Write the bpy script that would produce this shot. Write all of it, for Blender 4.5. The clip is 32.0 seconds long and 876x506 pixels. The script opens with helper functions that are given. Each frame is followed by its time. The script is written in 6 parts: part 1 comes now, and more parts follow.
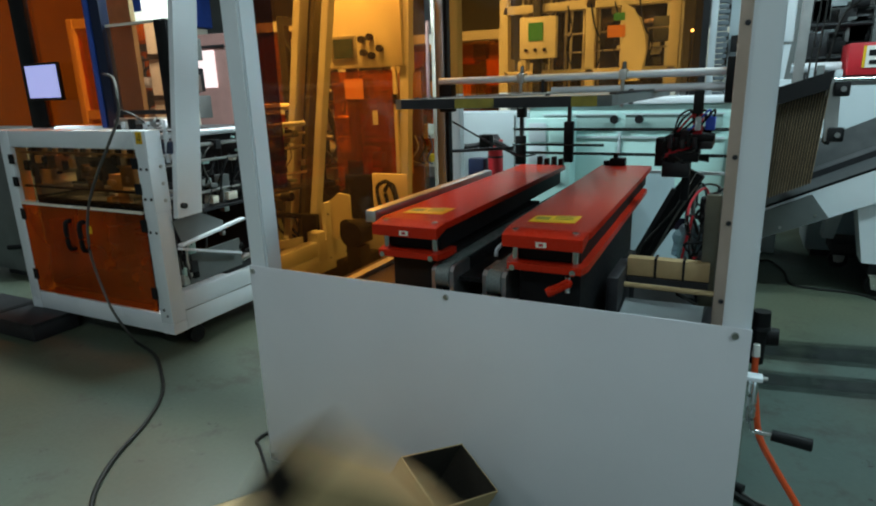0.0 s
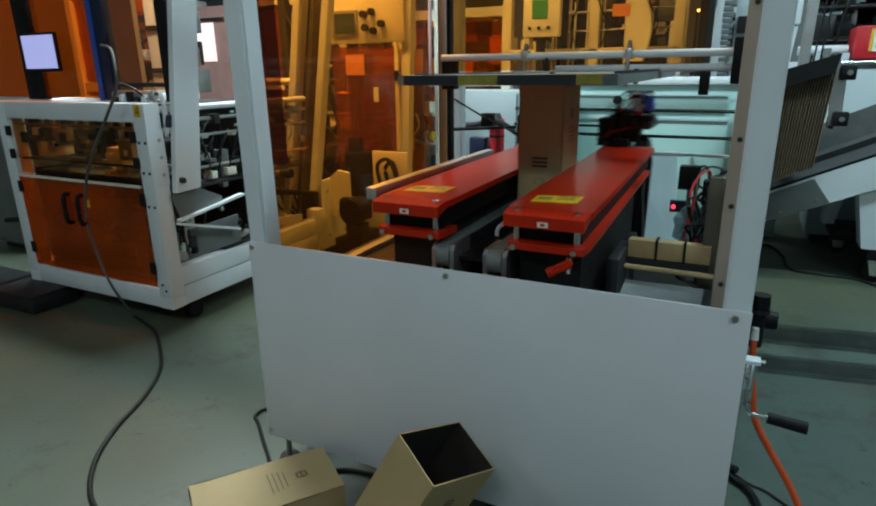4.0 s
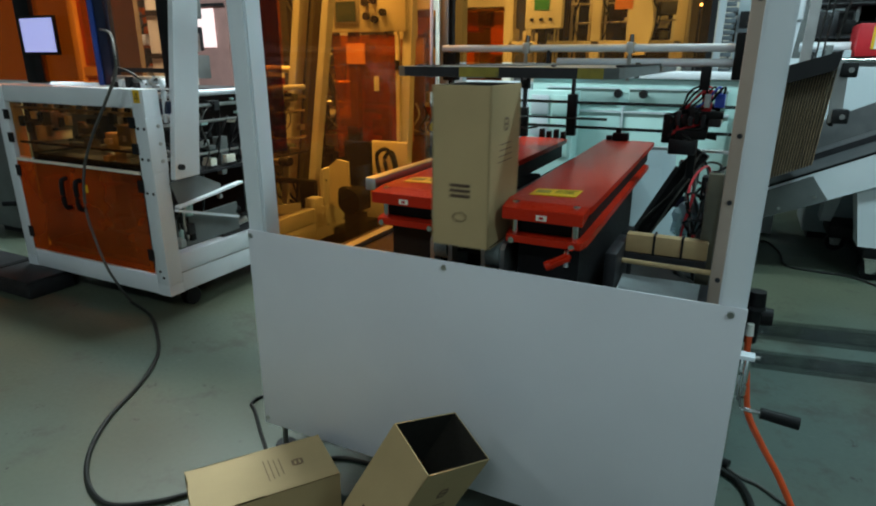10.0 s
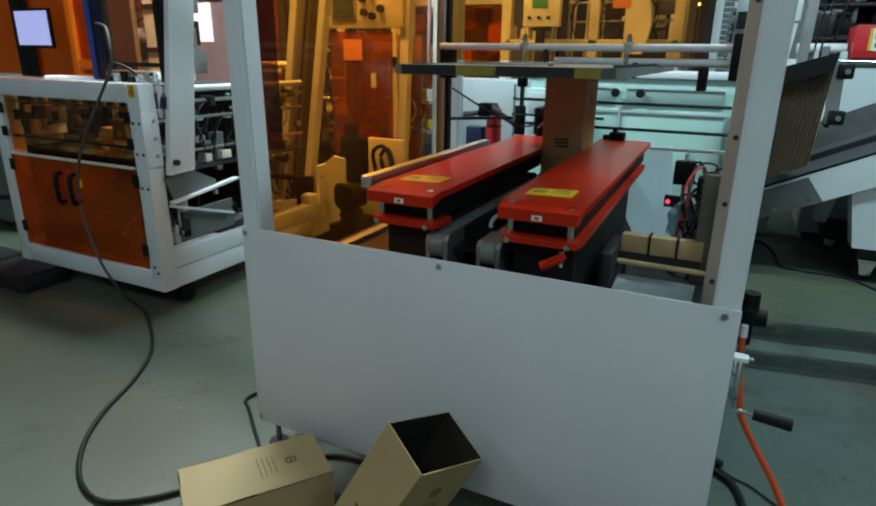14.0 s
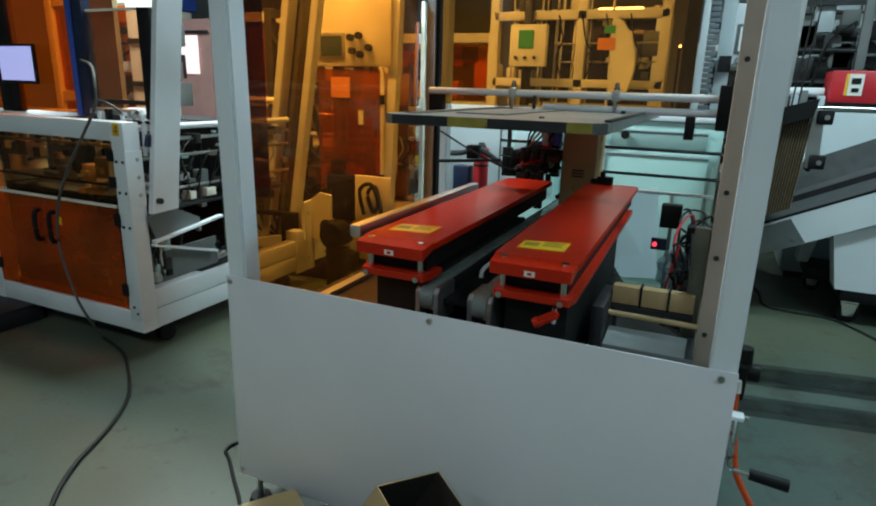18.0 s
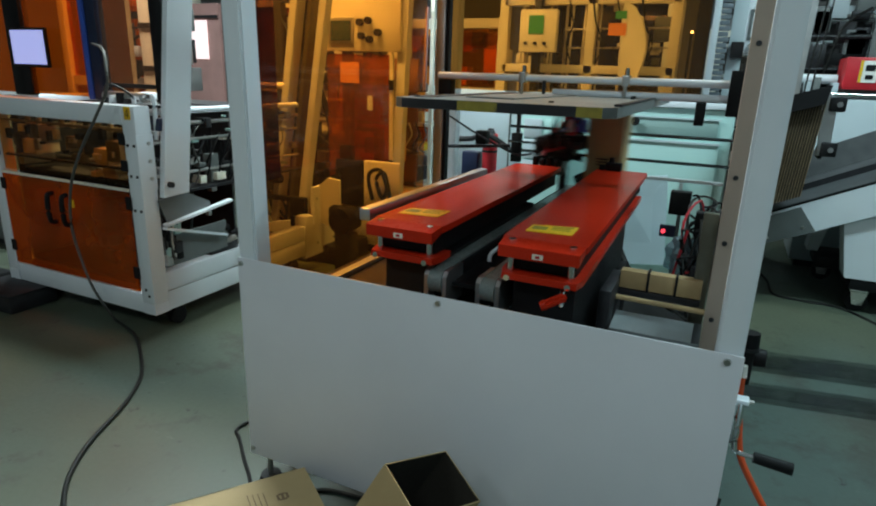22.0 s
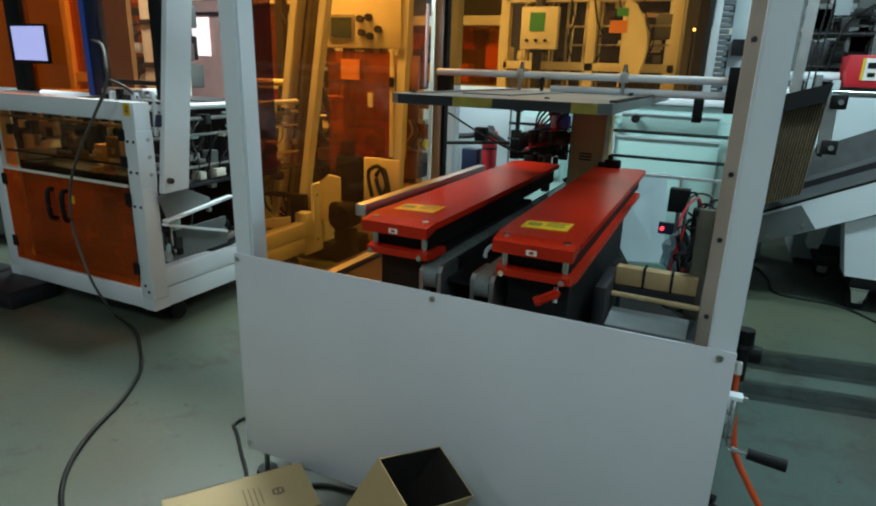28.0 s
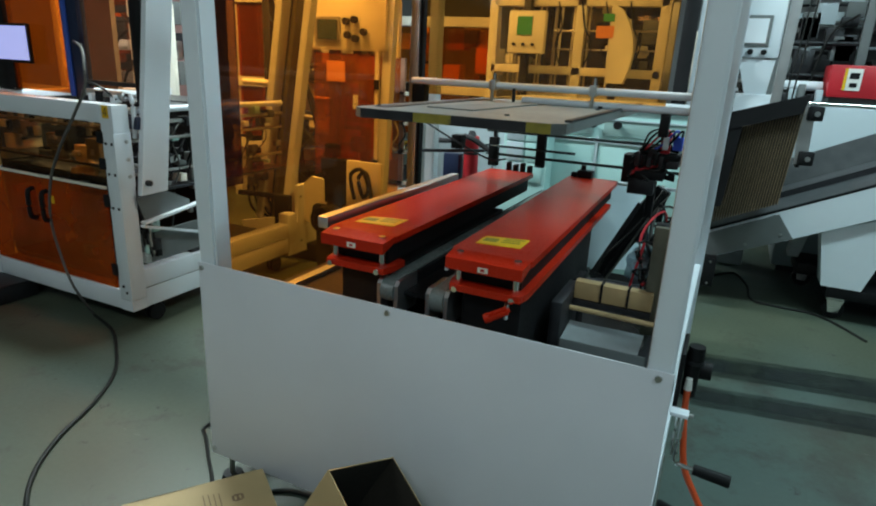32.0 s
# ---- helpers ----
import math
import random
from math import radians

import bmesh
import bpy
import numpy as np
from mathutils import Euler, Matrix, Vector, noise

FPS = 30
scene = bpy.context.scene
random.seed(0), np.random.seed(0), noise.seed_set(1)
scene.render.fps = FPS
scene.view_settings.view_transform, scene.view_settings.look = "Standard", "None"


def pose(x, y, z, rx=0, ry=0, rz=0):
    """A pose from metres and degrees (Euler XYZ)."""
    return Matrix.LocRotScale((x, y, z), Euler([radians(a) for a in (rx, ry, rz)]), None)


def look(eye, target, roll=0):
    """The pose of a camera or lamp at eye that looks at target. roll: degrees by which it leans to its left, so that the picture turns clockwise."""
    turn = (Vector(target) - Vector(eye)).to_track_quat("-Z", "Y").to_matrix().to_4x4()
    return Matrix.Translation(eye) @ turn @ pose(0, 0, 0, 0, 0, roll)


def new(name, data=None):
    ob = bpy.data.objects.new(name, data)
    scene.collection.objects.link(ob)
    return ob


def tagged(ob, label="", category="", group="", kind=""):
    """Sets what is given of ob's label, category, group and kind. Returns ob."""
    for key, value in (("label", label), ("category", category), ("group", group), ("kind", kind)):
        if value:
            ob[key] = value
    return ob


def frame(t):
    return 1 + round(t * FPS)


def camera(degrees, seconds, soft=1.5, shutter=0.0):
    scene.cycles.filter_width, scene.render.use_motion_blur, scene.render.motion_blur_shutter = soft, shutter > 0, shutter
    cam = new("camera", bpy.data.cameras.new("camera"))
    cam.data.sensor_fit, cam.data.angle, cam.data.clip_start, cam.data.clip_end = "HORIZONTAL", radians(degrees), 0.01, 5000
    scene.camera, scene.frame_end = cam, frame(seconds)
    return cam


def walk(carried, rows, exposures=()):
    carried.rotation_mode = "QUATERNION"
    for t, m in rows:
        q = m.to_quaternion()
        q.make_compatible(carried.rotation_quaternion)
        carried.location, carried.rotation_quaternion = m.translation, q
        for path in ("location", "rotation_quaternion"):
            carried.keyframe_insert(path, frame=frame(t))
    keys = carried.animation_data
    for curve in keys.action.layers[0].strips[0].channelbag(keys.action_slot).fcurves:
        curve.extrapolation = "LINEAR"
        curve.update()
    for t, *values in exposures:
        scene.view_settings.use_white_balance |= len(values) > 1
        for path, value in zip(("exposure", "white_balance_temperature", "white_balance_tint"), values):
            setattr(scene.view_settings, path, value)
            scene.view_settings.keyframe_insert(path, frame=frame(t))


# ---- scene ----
cam = camera(72.0, 32.0, soft=2.0, shutter=0.8)
PATH = [
    (0, (1.174, -1.205, 1.172), (0.31, 0.522, 0.653), -1.7),
    (0.5, (1.173, -1.202, 1.172), (0.309, 0.522, 0.641), -1.6),
    (1, (1.174, -1.203, 1.17), (0.311, 0.518, 0.63), -1.5),
    (1.5, (1.173, -1.201, 1.171), (0.31, 0.517, 0.622), -1.4),
    (2, (1.171, -1.202, 1.171), (0.31, 0.515, 0.613), -1.2),
    (2.5, (1.171, -1.202, 1.17), (0.311, 0.513, 0.605), -1.1),
    (3, (1.171, -1.2, 1.17), (0.311, 0.512, 0.596), -1.0),
    (3.5, (1.167, -1.201, 1.167), (0.311, 0.511, 0.587), -0.9),
    (5.5, (1.17, -1.202, 1.173), (0.319, 0.508, 0.582), -0.5),
    (6, (1.173, -1.204, 1.172), (0.322, 0.506, 0.581), -0.4),
    (6.5, (1.172, -1.205, 1.175), (0.323, 0.505, 0.578), -0.3),
    (7, (1.172, -1.203, 1.171), (0.322, 0.506, 0.575), -0.3),
    (7.5, (1.169, -1.204, 1.172), (0.322, 0.506, 0.572), -0.1),
    (8, (1.172, -1.199, 1.171), (0.322, 0.508, 0.568), -0.1),
    (8.5, (1.171, -1.201, 1.17), (0.322, 0.506, 0.566), -0.1),
    (9, (1.169, -1.199, 1.167), (0.322, 0.508, 0.562), 0.1),
    (9.5, (1.167, -1.204, 1.169), (0.323, 0.504, 0.559), 0.1),
    (10, (1.167, -1.205, 1.171), (0.325, 0.502, 0.557), 0.2),
    (10.5, (1.169, -1.204, 1.173), (0.326, 0.502, 0.557), 0.2),
    (11, (1.169, -1.203, 1.172), (0.329, 0.505, 0.558), 0.4),
    (11.5, (1.169, -1.207, 1.178), (0.33, 0.5, 0.56), 0.4),
    (12, (1.173, -1.199, 1.177), (0.333, 0.508, 0.559), 0.4),
    (12.5, (1.168, -1.197, 1.174), (0.333, 0.512, 0.557), 0.6),
    (13, (1.167, -1.194, 1.175), (0.333, 0.513, 0.553), 0.6),
    (13.5, (1.165, -1.195, 1.173), (0.335, 0.514, 0.55), 0.8),
    (14, (1.167, -1.2, 1.175), (0.338, 0.51, 0.551), 0.8),
    (14.5, (1.165, -1.201, 1.18), (0.34, 0.509, 0.551), 0.9),
    (16.5, (1.127, -1.166, 1.225), (0.313, 0.556, 0.616), 0.6),
    (17, (1.127, -1.159, 1.23), (0.324, 0.589, 0.68), 1.0),
    (17.5, (1.129, -1.168, 1.224), (0.33, 0.588, 0.697), 1.4),
    (18, (1.133, -1.17, 1.224), (0.34, 0.587, 0.69), 1.6),
    (18.5, (1.132, -1.168, 1.223), (0.338, 0.585, 0.68), 1.6),
    (19, (1.131, -1.172, 1.224), (0.338, 0.577, 0.665), 1.7),
    (19.5, (1.132, -1.173, 1.224), (0.337, 0.573, 0.661), 1.7),
    (20, (1.134, -1.177, 1.224), (0.336, 0.567, 0.656), 1.7),
    (20.5, (1.134, -1.181, 1.222), (0.333, 0.561, 0.652), 1.7),
    (21, (1.138, -1.184, 1.22), (0.333, 0.555, 0.648), 1.7),
    (21.5, (1.136, -1.184, 1.22), (0.328, 0.553, 0.646), 1.7),
    (22, (1.137, -1.184, 1.217), (0.327, 0.552, 0.643), 1.8),
    (22.5, (1.139, -1.188, 1.218), (0.327, 0.547, 0.644), 1.8),
    (23, (1.141, -1.188, 1.217), (0.328, 0.547, 0.643), 1.8),
    (23.5, (1.141, -1.188, 1.217), (0.328, 0.547, 0.643), 1.8),
    (24, (1.138, -1.183, 1.215), (0.324, 0.551, 0.642), 1.8),
    (24.5, (1.137, -1.177, 1.211), (0.323, 0.557, 0.637), 1.8),
    (25, (1.138, -1.18, 1.212), (0.324, 0.554, 0.636), 1.9),
    (25.5, (1.141, -1.183, 1.212), (0.328, 0.551, 0.635), 1.9),
    (27.5, (1.147, -1.181, 1.21), (0.329, 0.552, 0.635), 1.9),
    (28, (1.156, -1.179, 1.213), (0.338, 0.552, 0.632), 1.9),
    (28.5, (1.187, -1.168, 1.219), (0.368, 0.56, 0.634), 1.9),
    (29, (1.216, -1.162, 1.235), (0.395, 0.565, 0.65), 1.8),
    (29.5, (1.232, -1.152, 1.244), (0.41, 0.575, 0.661), 1.8),
    (30, (1.236, -1.148, 1.243), (0.415, 0.581, 0.66), 1.9),
    (30.5, (1.245, -1.147, 1.252), (0.429, 0.581, 0.664), 2.1),
    (31, (1.252, -1.148, 1.272), (0.442, 0.582, 0.679), 2.5),
    (31.5, (1.248, -1.151, 1.269), (0.44, 0.579, 0.675), 2.7),
    (32, (1.248, -1.143, 1.268), (0.438, 0.586, 0.673), 2.8),
]
walk(cam, [(t, look(eye, target, roll)) for t, eye, target, roll in PATH], [(0, -0.09), (6, -0.09), (14, -0.06), (22, -0.05), (28, 0.0), (32, 0.02)])

# ---- light ----
world = bpy.data.worlds.new("hall_air")
scene.world = world
world.use_nodes = True
world.node_tree.nodes["Background"].inputs[0].default_value = (0.75, 0.85, 1.0, 1)
world.node_tree.nodes["Background"].inputs[1].default_value = 0.010
WARM, NEUTRAL, COOL = (0.79, 0.95, 0.96), (0.78, 0.96, 1.0), (0.66, 0.95, 1.0)
# x, y, watts, colour
LAMPS = [(-1.9, -2.4, 25, WARM), (-2.8, 1.6, 84, WARM), (1.0, -2.7, 25, NEUTRAL), (-1.35, 1.45, 132, WARM), (-0.5, 4.6, 32, WARM), (3.3, -1.4, 32, COOL), (2.3, 1.6, 73, COOL), (3.4, 4.8, 6, COOL)]
LAMP_Z = 3.3


# ---- materials ----
def material(name, colour, rough=0.5, metal=0.0, vary=0.12, scale=6.0, grain=90.0, bump=0.05, dirt=None, dirt_at=0.62, coat=0.0, gloss=0.5, rvar=0.1):
    m = bpy.data.materials.new(name)
    m.use_nodes = True
    nt = m.node_tree
    b = nt.nodes["Principled BSDF"]
    n, l = nt.nodes.new, nt.links.new
    co = n("ShaderNodeTexCoord")
    big, fine = n("ShaderNodeTexNoise"), n("ShaderNodeTexNoise")
    big.inputs["Scale"].default_value, big.inputs["Detail"].default_value = scale, 5
    fine.inputs["Scale"].default_value, fine.inputs["Detail"].default_value = grain, 3
    l(co.outputs["Object"], big.inputs["Vector"]), l(co.outputs["Object"], fine.inputs["Vector"])
    ramp = n("ShaderNodeValToRGB")
    dark = [c * (1 - vary) for c in colour]
    light = [min(1, c * (1 + vary)) for c in colour]
    ramp.color_ramp.elements[0].color, ramp.color_ramp.elements[1].color = (*dark, 1), (*light, 1)
    ramp.color_ramp.elements[0].position, ramp.color_ramp.elements[1].position = 0.3, 0.7
    l(big.outputs["Fac"], ramp.inputs["Fac"])
    out = ramp.outputs["Color"]
    if dirt:
        spots, mask, mix = n("ShaderNodeTexNoise"), n("ShaderNodeValToRGB"), n("ShaderNodeMix")
        spots.inputs["Scale"].default_value, spots.inputs["Detail"].default_value = scale * 0.6, 9
        spots.inputs["Roughness"].default_value = 0.72
        mask.color_ramp.elements[0].position, mask.color_ramp.elements[1].position = dirt_at, min(1, dirt_at + 0.1)
        mix.data_type = "RGBA"
        l(co.outputs["Object"], spots.inputs["Vector"]), l(spots.outputs["Fac"], mask.inputs["Fac"])
        l(mask.outputs["Color"], mix.inputs["Factor"]), l(out, mix.inputs["A"])
        mix.inputs["B"].default_value = (*dirt, 1)
        out = mix.outputs["Result"]
    l(out, b.inputs["Base Color"])
    rr = n("ShaderNodeMapRange")
    rr.inputs["To Min"].default_value, rr.inputs["To Max"].default_value = max(0.03, rough - rvar), min(1, rough + rvar)
    l(fine.outputs["Fac"], rr.inputs["Value"]), l(rr.outputs["Result"], b.inputs["Roughness"])
    bp = n("ShaderNodeBump")
    bp.inputs["Strength"].default_value, bp.inputs["Distance"].default_value = bump, 0.002
    l(fine.outputs["Fac"], bp.inputs["Height"]), l(bp.outputs["Normal"], b.inputs["Normal"])
    b.inputs["Metallic"].default_value = metal
    b.inputs["Coat Weight"].default_value = coat
    b.inputs["Specular IOR Level"].default_value = gloss
    return m


def acrylic(name, tint, gloss=0.06, haze=0.0, body=(0.5, 0.2, 0.02)):
    m = bpy.data.materials.new(name)
    m.use_nodes = True
    nt = m.node_tree
    nt.nodes.clear()
    n, l = nt.nodes.new, nt.links.new
    o, mix, tr, gl, _ = n("ShaderNodeOutputMaterial"), n("ShaderNodeMixShader"), n("ShaderNodeBsdfTransparent"), n("ShaderNodeBsdfGlossy"), None
    co, no, ra = n("ShaderNodeTexCoord"), n("ShaderNodeTexNoise"), n("ShaderNodeValToRGB")
    no.inputs["Scale"].default_value, no.inputs["Detail"].default_value = 3.0, 6
    l(co.outputs["Object"], no.inputs["Vector"]), l(no.outputs["Fac"], ra.inputs["Fac"])
    ra.color_ramp.elements[0].color = (*[c * 0.88 for c in tint], 1)
    ra.color_ramp.elements[1].color = (*[min(1, c * 1.1) for c in tint], 1)
    l(ra.outputs["Color"], tr.inputs["Color"])
    gl.inputs["Roughness"].default_value = gloss
    mix.inputs["Fac"].default_value = 0.045
    l(tr.outputs["BSDF"], mix.inputs[1]), l(gl.outputs["BSDF"], mix.inputs[2])
    out = mix.outputs["Shader"]
    if haze:
        di, tl, both, top = n("ShaderNodeBsdfDiffuse"), n("ShaderNodeBsdfTranslucent"), n("ShaderNodeMixShader"), n("ShaderNodeMixShader")
        di.inputs["Color"].default_value, tl.inputs["Color"].default_value = (*body, 1), (*body, 1)
        both.inputs["Fac"].default_value = 0.4
        bl, br = n("ShaderNodeTexNoise"), n("ShaderNodeMapRange")
        bl.inputs["Scale"].default_value, bl.inputs["Detail"].default_value = 2.6, 3
        br.inputs["From Min"].default_value, br.inputs["From Max"].default_value = 0.35, 0.65
        br.inputs["To Min"].default_value, br.inputs["To Max"].default_value = haze * 0.6, haze * 1.35
        l(co.outputs["Object"], bl.inputs["Vector"]), l(bl.outputs["Fac"], br.inputs["Value"]), l(br.outputs["Result"], top.inputs["Fac"])
        l(di.outputs["BSDF"], both.inputs[1]), l(tl.outputs["BSDF"], both.inputs[2])
        l(out, top.inputs[1]), l(both.outputs["Shader"], top.inputs[2])
        out = top.outputs["Shader"]
    l(out, o.inputs["Surface"])
    return m


def glow(name, colour, strength):
    m = bpy.data.materials.new(name)
    m.use_nodes = True
    b = m.node_tree.nodes["Principled BSDF"]
    b.inputs["Base Color"].default_value = (*colour, 1)
    b.inputs["Emission Color"].default_value = (*colour, 1)
    b.inputs["Emission Strength"].default_value = strength
    return m


WHITE = material("white_enamel", (0.75, 0.80, 0.85), 0.42, vary=0.04, scale=3, grain=160, dirt=(0.5, 0.5, 0.47), dirt_at=0.68)
PALEWHITE = material("pale_blue_white_enamel", (0.58, 0.69, 0.74), 0.35, vary=0.05, scale=5)
PANEL = material("panel_enamel", (0.715, 0.73, 0.78), 0.45, vary=0.05, scale=2, grain=220, bump=0.03, dirt=(0.52, 0.52, 0.5), dirt_at=0.7)
STEEL = material("brushed_steel", (0.55, 0.55, 0.54), 0.32, 1.0, vary=0.1, scale=14, grain=180)
PLATE = material("scuffed_steel_plate", (0.15, 0.168, 0.165), 0.42, 0.0, vary=0.2, scale=5, dirt=(0.10, 0.105, 0.10), dirt_at=0.56, gloss=0.5)
DARKROD = material("dark_polished_steel", (0.10, 0.13, 0.135), 0.22, 0.8, vary=0.1)
CHAIN = material("blue_grey_plastic", (0.16, 0.19, 0.22), 0.5, vary=0.15)
SHEET = material("pale_plastic_sheet", (0.52, 0.58, 0.60), 0.2, vary=0.25, scale=5, gloss=0.7)
CHANNEL = material("dull_grey_channel", (0.13, 0.125, 0.09), 0.4, 0.3, vary=0.2, scale=9)
PINK = material("pale_pink_plastic", (0.46, 0.27, 0.25), 0.5, vary=0.1)
CHROME = material("chrome", (0.8, 0.8, 0.8), 0.12, 1.0, vary=0.04)
ALU = material("aluminium", (0.62, 0.63, 0.64), 0.4, 1.0, vary=0.08, scale=10)
GREY = material("grey_paint", (0.14, 0.155, 0.155), 0.5, vary=0.12, scale=8, dirt=(0.3, 0.3, 0.3), dirt_at=0.66)
LIT_GAP = glow("lit_gap", (1.0, 0.82, 0.82), 0.8)
BLACK = material("black_plastic", (0.008, 0.008, 0.009), 0.55, vary=0.2, gloss=0.2)
DARK = material("dark_steel", (0.03, 0.03, 0.034), 0.45, 0.4, vary=0.3, scale=12)
RUBBER = material("belt_rubber", (0.085, 0.09, 0.094), 0.55, vary=0.2, scale=9, grain=260, bump=0.12)
RED = material("red_enamel", (0.50, 0.022, 0.006), 0.28, vary=0.08, scale=4, grain=420, bump=0.006, rvar=0.05, gloss=0.25)
REDPART = material("red_plastic", (0.5, 0.02, 0.03), 0.4)
BLUEPART = material("blue_plastic", (0.03, 0.08, 0.5), 0.4)
OLIVE = material("dull_olive_band", (0.26, 0.215, 0.03), 0.55, vary=0.25, scale=25, dirt=(0.08, 0.075, 0.04), dirt_at=0.55)
YELLOW = material("yellow_label", (0.75, 0.45, 0.01), 0.5, vary=0.06)
PAPER = material("paper", (0.8, 0.79, 0.75), 0.7, vary=0.04)
ORANGE_PAPER = material("orange_paper", (0.75, 0.26, 0.05), 0.7, vary=0.05)
HOSE = material("orange_hose", (0.72, 0.09, 0.02), 0.4)
CABLE = material("cable_rubber", (0.013, 0.014, 0.013), 0.45, gloss=0.3)
GREYCABLE = material("grey_cable", (0.085, 0.085, 0.078), 0.5)
# near-black inside colour puts the carton's inner shade into the material
SHADED_INSIDE = material("shaded_carton_inside", (0.018, 0.014, 0.009), 0.85, vary=0.15)
CARDBOARD = material("cardboard", (0.47, 0.34, 0.17), 0.75, vary=0.08, scale=5, grain=140, bump=0.1)
CARD_DARK = material("dark_cardboard", (0.06, 0.045, 0.028), 0.8, vary=0.15, scale=30, grain=200, bump=0.15)
INK_PALE = material("pale_ink", (0.22, 0.14, 0.08), 0.8)
TEAL = material("pale_teal_enamel", (0.40, 0.62, 0.60), 0.4, vary=0.05, scale=2)
GREYTEAL = material("grey_green_enamel", (0.27, 0.40, 0.385), 0.4, vary=0.08, scale=3)
PALEBLUE = material("pale_blue_enamel", (0.47, 0.55, 0.59), 0.4, vary=0.05, scale=2)
CARD_LINE = material("pale_cardboard", (0.33, 0.25, 0.15), 0.8, vary=0.2, scale=20)
INK = material("brown_ink", (0.09, 0.05, 0.03), 0.7)
BROWN = material("dark_brown_tray", (0.035, 0.022, 0.014), 0.35, vary=0.2, scale=8)
AMBER_DOOR = acrylic("dark_amber_acrylic", (0.88, 0.46, 0.13), haze=0.20, body=(0.72, 0.26, 0.04))
LAMP_GLOW = glow("lamp_glow", (1.0, 0.9, 0.75), 12.0)
BRASS = material("tan_wood_bar", (0.42, 0.29, 0.14), 0.55, vary=0.12, scale=18)
def floor_material():
    m = material("green_epoxy_floor", (0.071, 0.095, 0.078), 0.46, vary=0.2, scale=1.4, grain=60, bump=0.05, dirt=(0.055, 0.055, 0.043), dirt_at=0.56)
    nt = m.node_tree
    n, l = nt.nodes.new, nt.links.new
    b = nt.nodes["Principled BSDF"]
    old = b.inputs["Base Color"].links[0].from_socket
    co, big, ramp, mix = n("ShaderNodeTexCoord"), n("ShaderNodeTexNoise"), n("ShaderNodeValToRGB"), n("ShaderNodeMix")
    big.inputs["Scale"].default_value, big.inputs["Detail"].default_value = 0.55, 3
    ramp.color_ramp.elements[0].position, ramp.color_ramp.elements[1].position = 0.42, 0.6
    ramp.color_ramp.elements[0].color, ramp.color_ramp.elements[1].color = (1.12, 1.0, 0.82, 1), (0.92, 1.02, 1.08, 1)
    mix.data_type, mix.blend_type = "RGBA", "MULTIPLY"
    mix.inputs["Factor"].default_value = 1.0
    l(co.outputs["Object"], big.inputs["Vector"]), l(big.outputs["Fac"], ramp.inputs["Fac"])
    l(old, mix.inputs["A"]), l(ramp.outputs["Color"], mix.inputs["B"])
    # fine dark specks and scuffs
    sp, sr, m2 = n("ShaderNodeTexNoise"), n("ShaderNodeValToRGB"), n("ShaderNodeMix")
    sp.inputs["Scale"].default_value, sp.inputs["Detail"].default_value = 9.0, 8
    sp.inputs["Roughness"].default_value = 0.75
    sr.color_ramp.elements[0].position, sr.color_ramp.elements[1].position = 0.625, 0.67
    m2.data_type = "RGBA"
    m2.inputs["B"].default_value = (0.028, 0.028, 0.023, 1)
    l(co.outputs["Object"], sp.inputs["Vector"]), l(sp.outputs["Fac"], sr.inputs["Fac"])
    l(sr.outputs["Color"], m2.inputs["Factor"]), l(mix.outputs["Result"], m2.inputs["A"])
    # pale scuffs and brown wear
    sc, sm, cr, m3 = n("ShaderNodeTexNoise"), n("ShaderNodeMapping"), n("ShaderNodeValToRGB"), n("ShaderNodeMix")
    sm.inputs["Scale"].default_value, sm.inputs["Rotation"].default_value = (2.0, 9.0, 1.0), (0, 0, 0.6)
    sc.inputs["Scale"].default_value, sc.inputs["Detail"].default_value = 2.2, 9
    sc.inputs["Roughness"].default_value = 0.8
    cr.color_ramp.elements[0].position, cr.color_ramp.elements[1].position = 0.64, 0.72
    m3.data_type = "RGBA"
    m3.inputs["B"].default_value = (0.17, 0.185, 0.16, 1)
    l(co.outputs["Object"], sm.inputs["Vector"]), l(sm.outputs["Vector"], sc.inputs["Vector"])
    l(sc.outputs["Fac"], cr.inputs["Fac"]), l(cr.outputs["Color"], m3.inputs["Factor"])
    l(m2.outputs["Result"], m3.inputs["A"])
    wr, wm, m4 = n("ShaderNodeTexNoise"), n("ShaderNodeValToRGB"), n("ShaderNodeMix")
    wr.inputs["Scale"].default_value, wr.inputs["Detail"].default_value = 2.6, 10
    wr.inputs["Roughness"].default_value = 0.7
    wm.color_ramp.elements[0].position, wm.color_ramp.elements[1].position = 0.54, 0.64
    wm.color_ramp.elements[1].color = (0.75, 0.75, 0.75, 1)
    m4.data_type = "RGBA"
    m4.inputs["B"].default_value = (0.042, 0.04, 0.03, 1)
    l(co.outputs["Object"], wr.inputs["Vector"]), l(wr.outputs["Fac"], wm.inputs["Fac"])
    l(wm.outputs["Color"], m4.inputs["Factor"]), l(m3.outputs["Result"], m4.inputs["A"])
    l(m4.outputs["Result"], b.inputs["Base Color"])
    return m


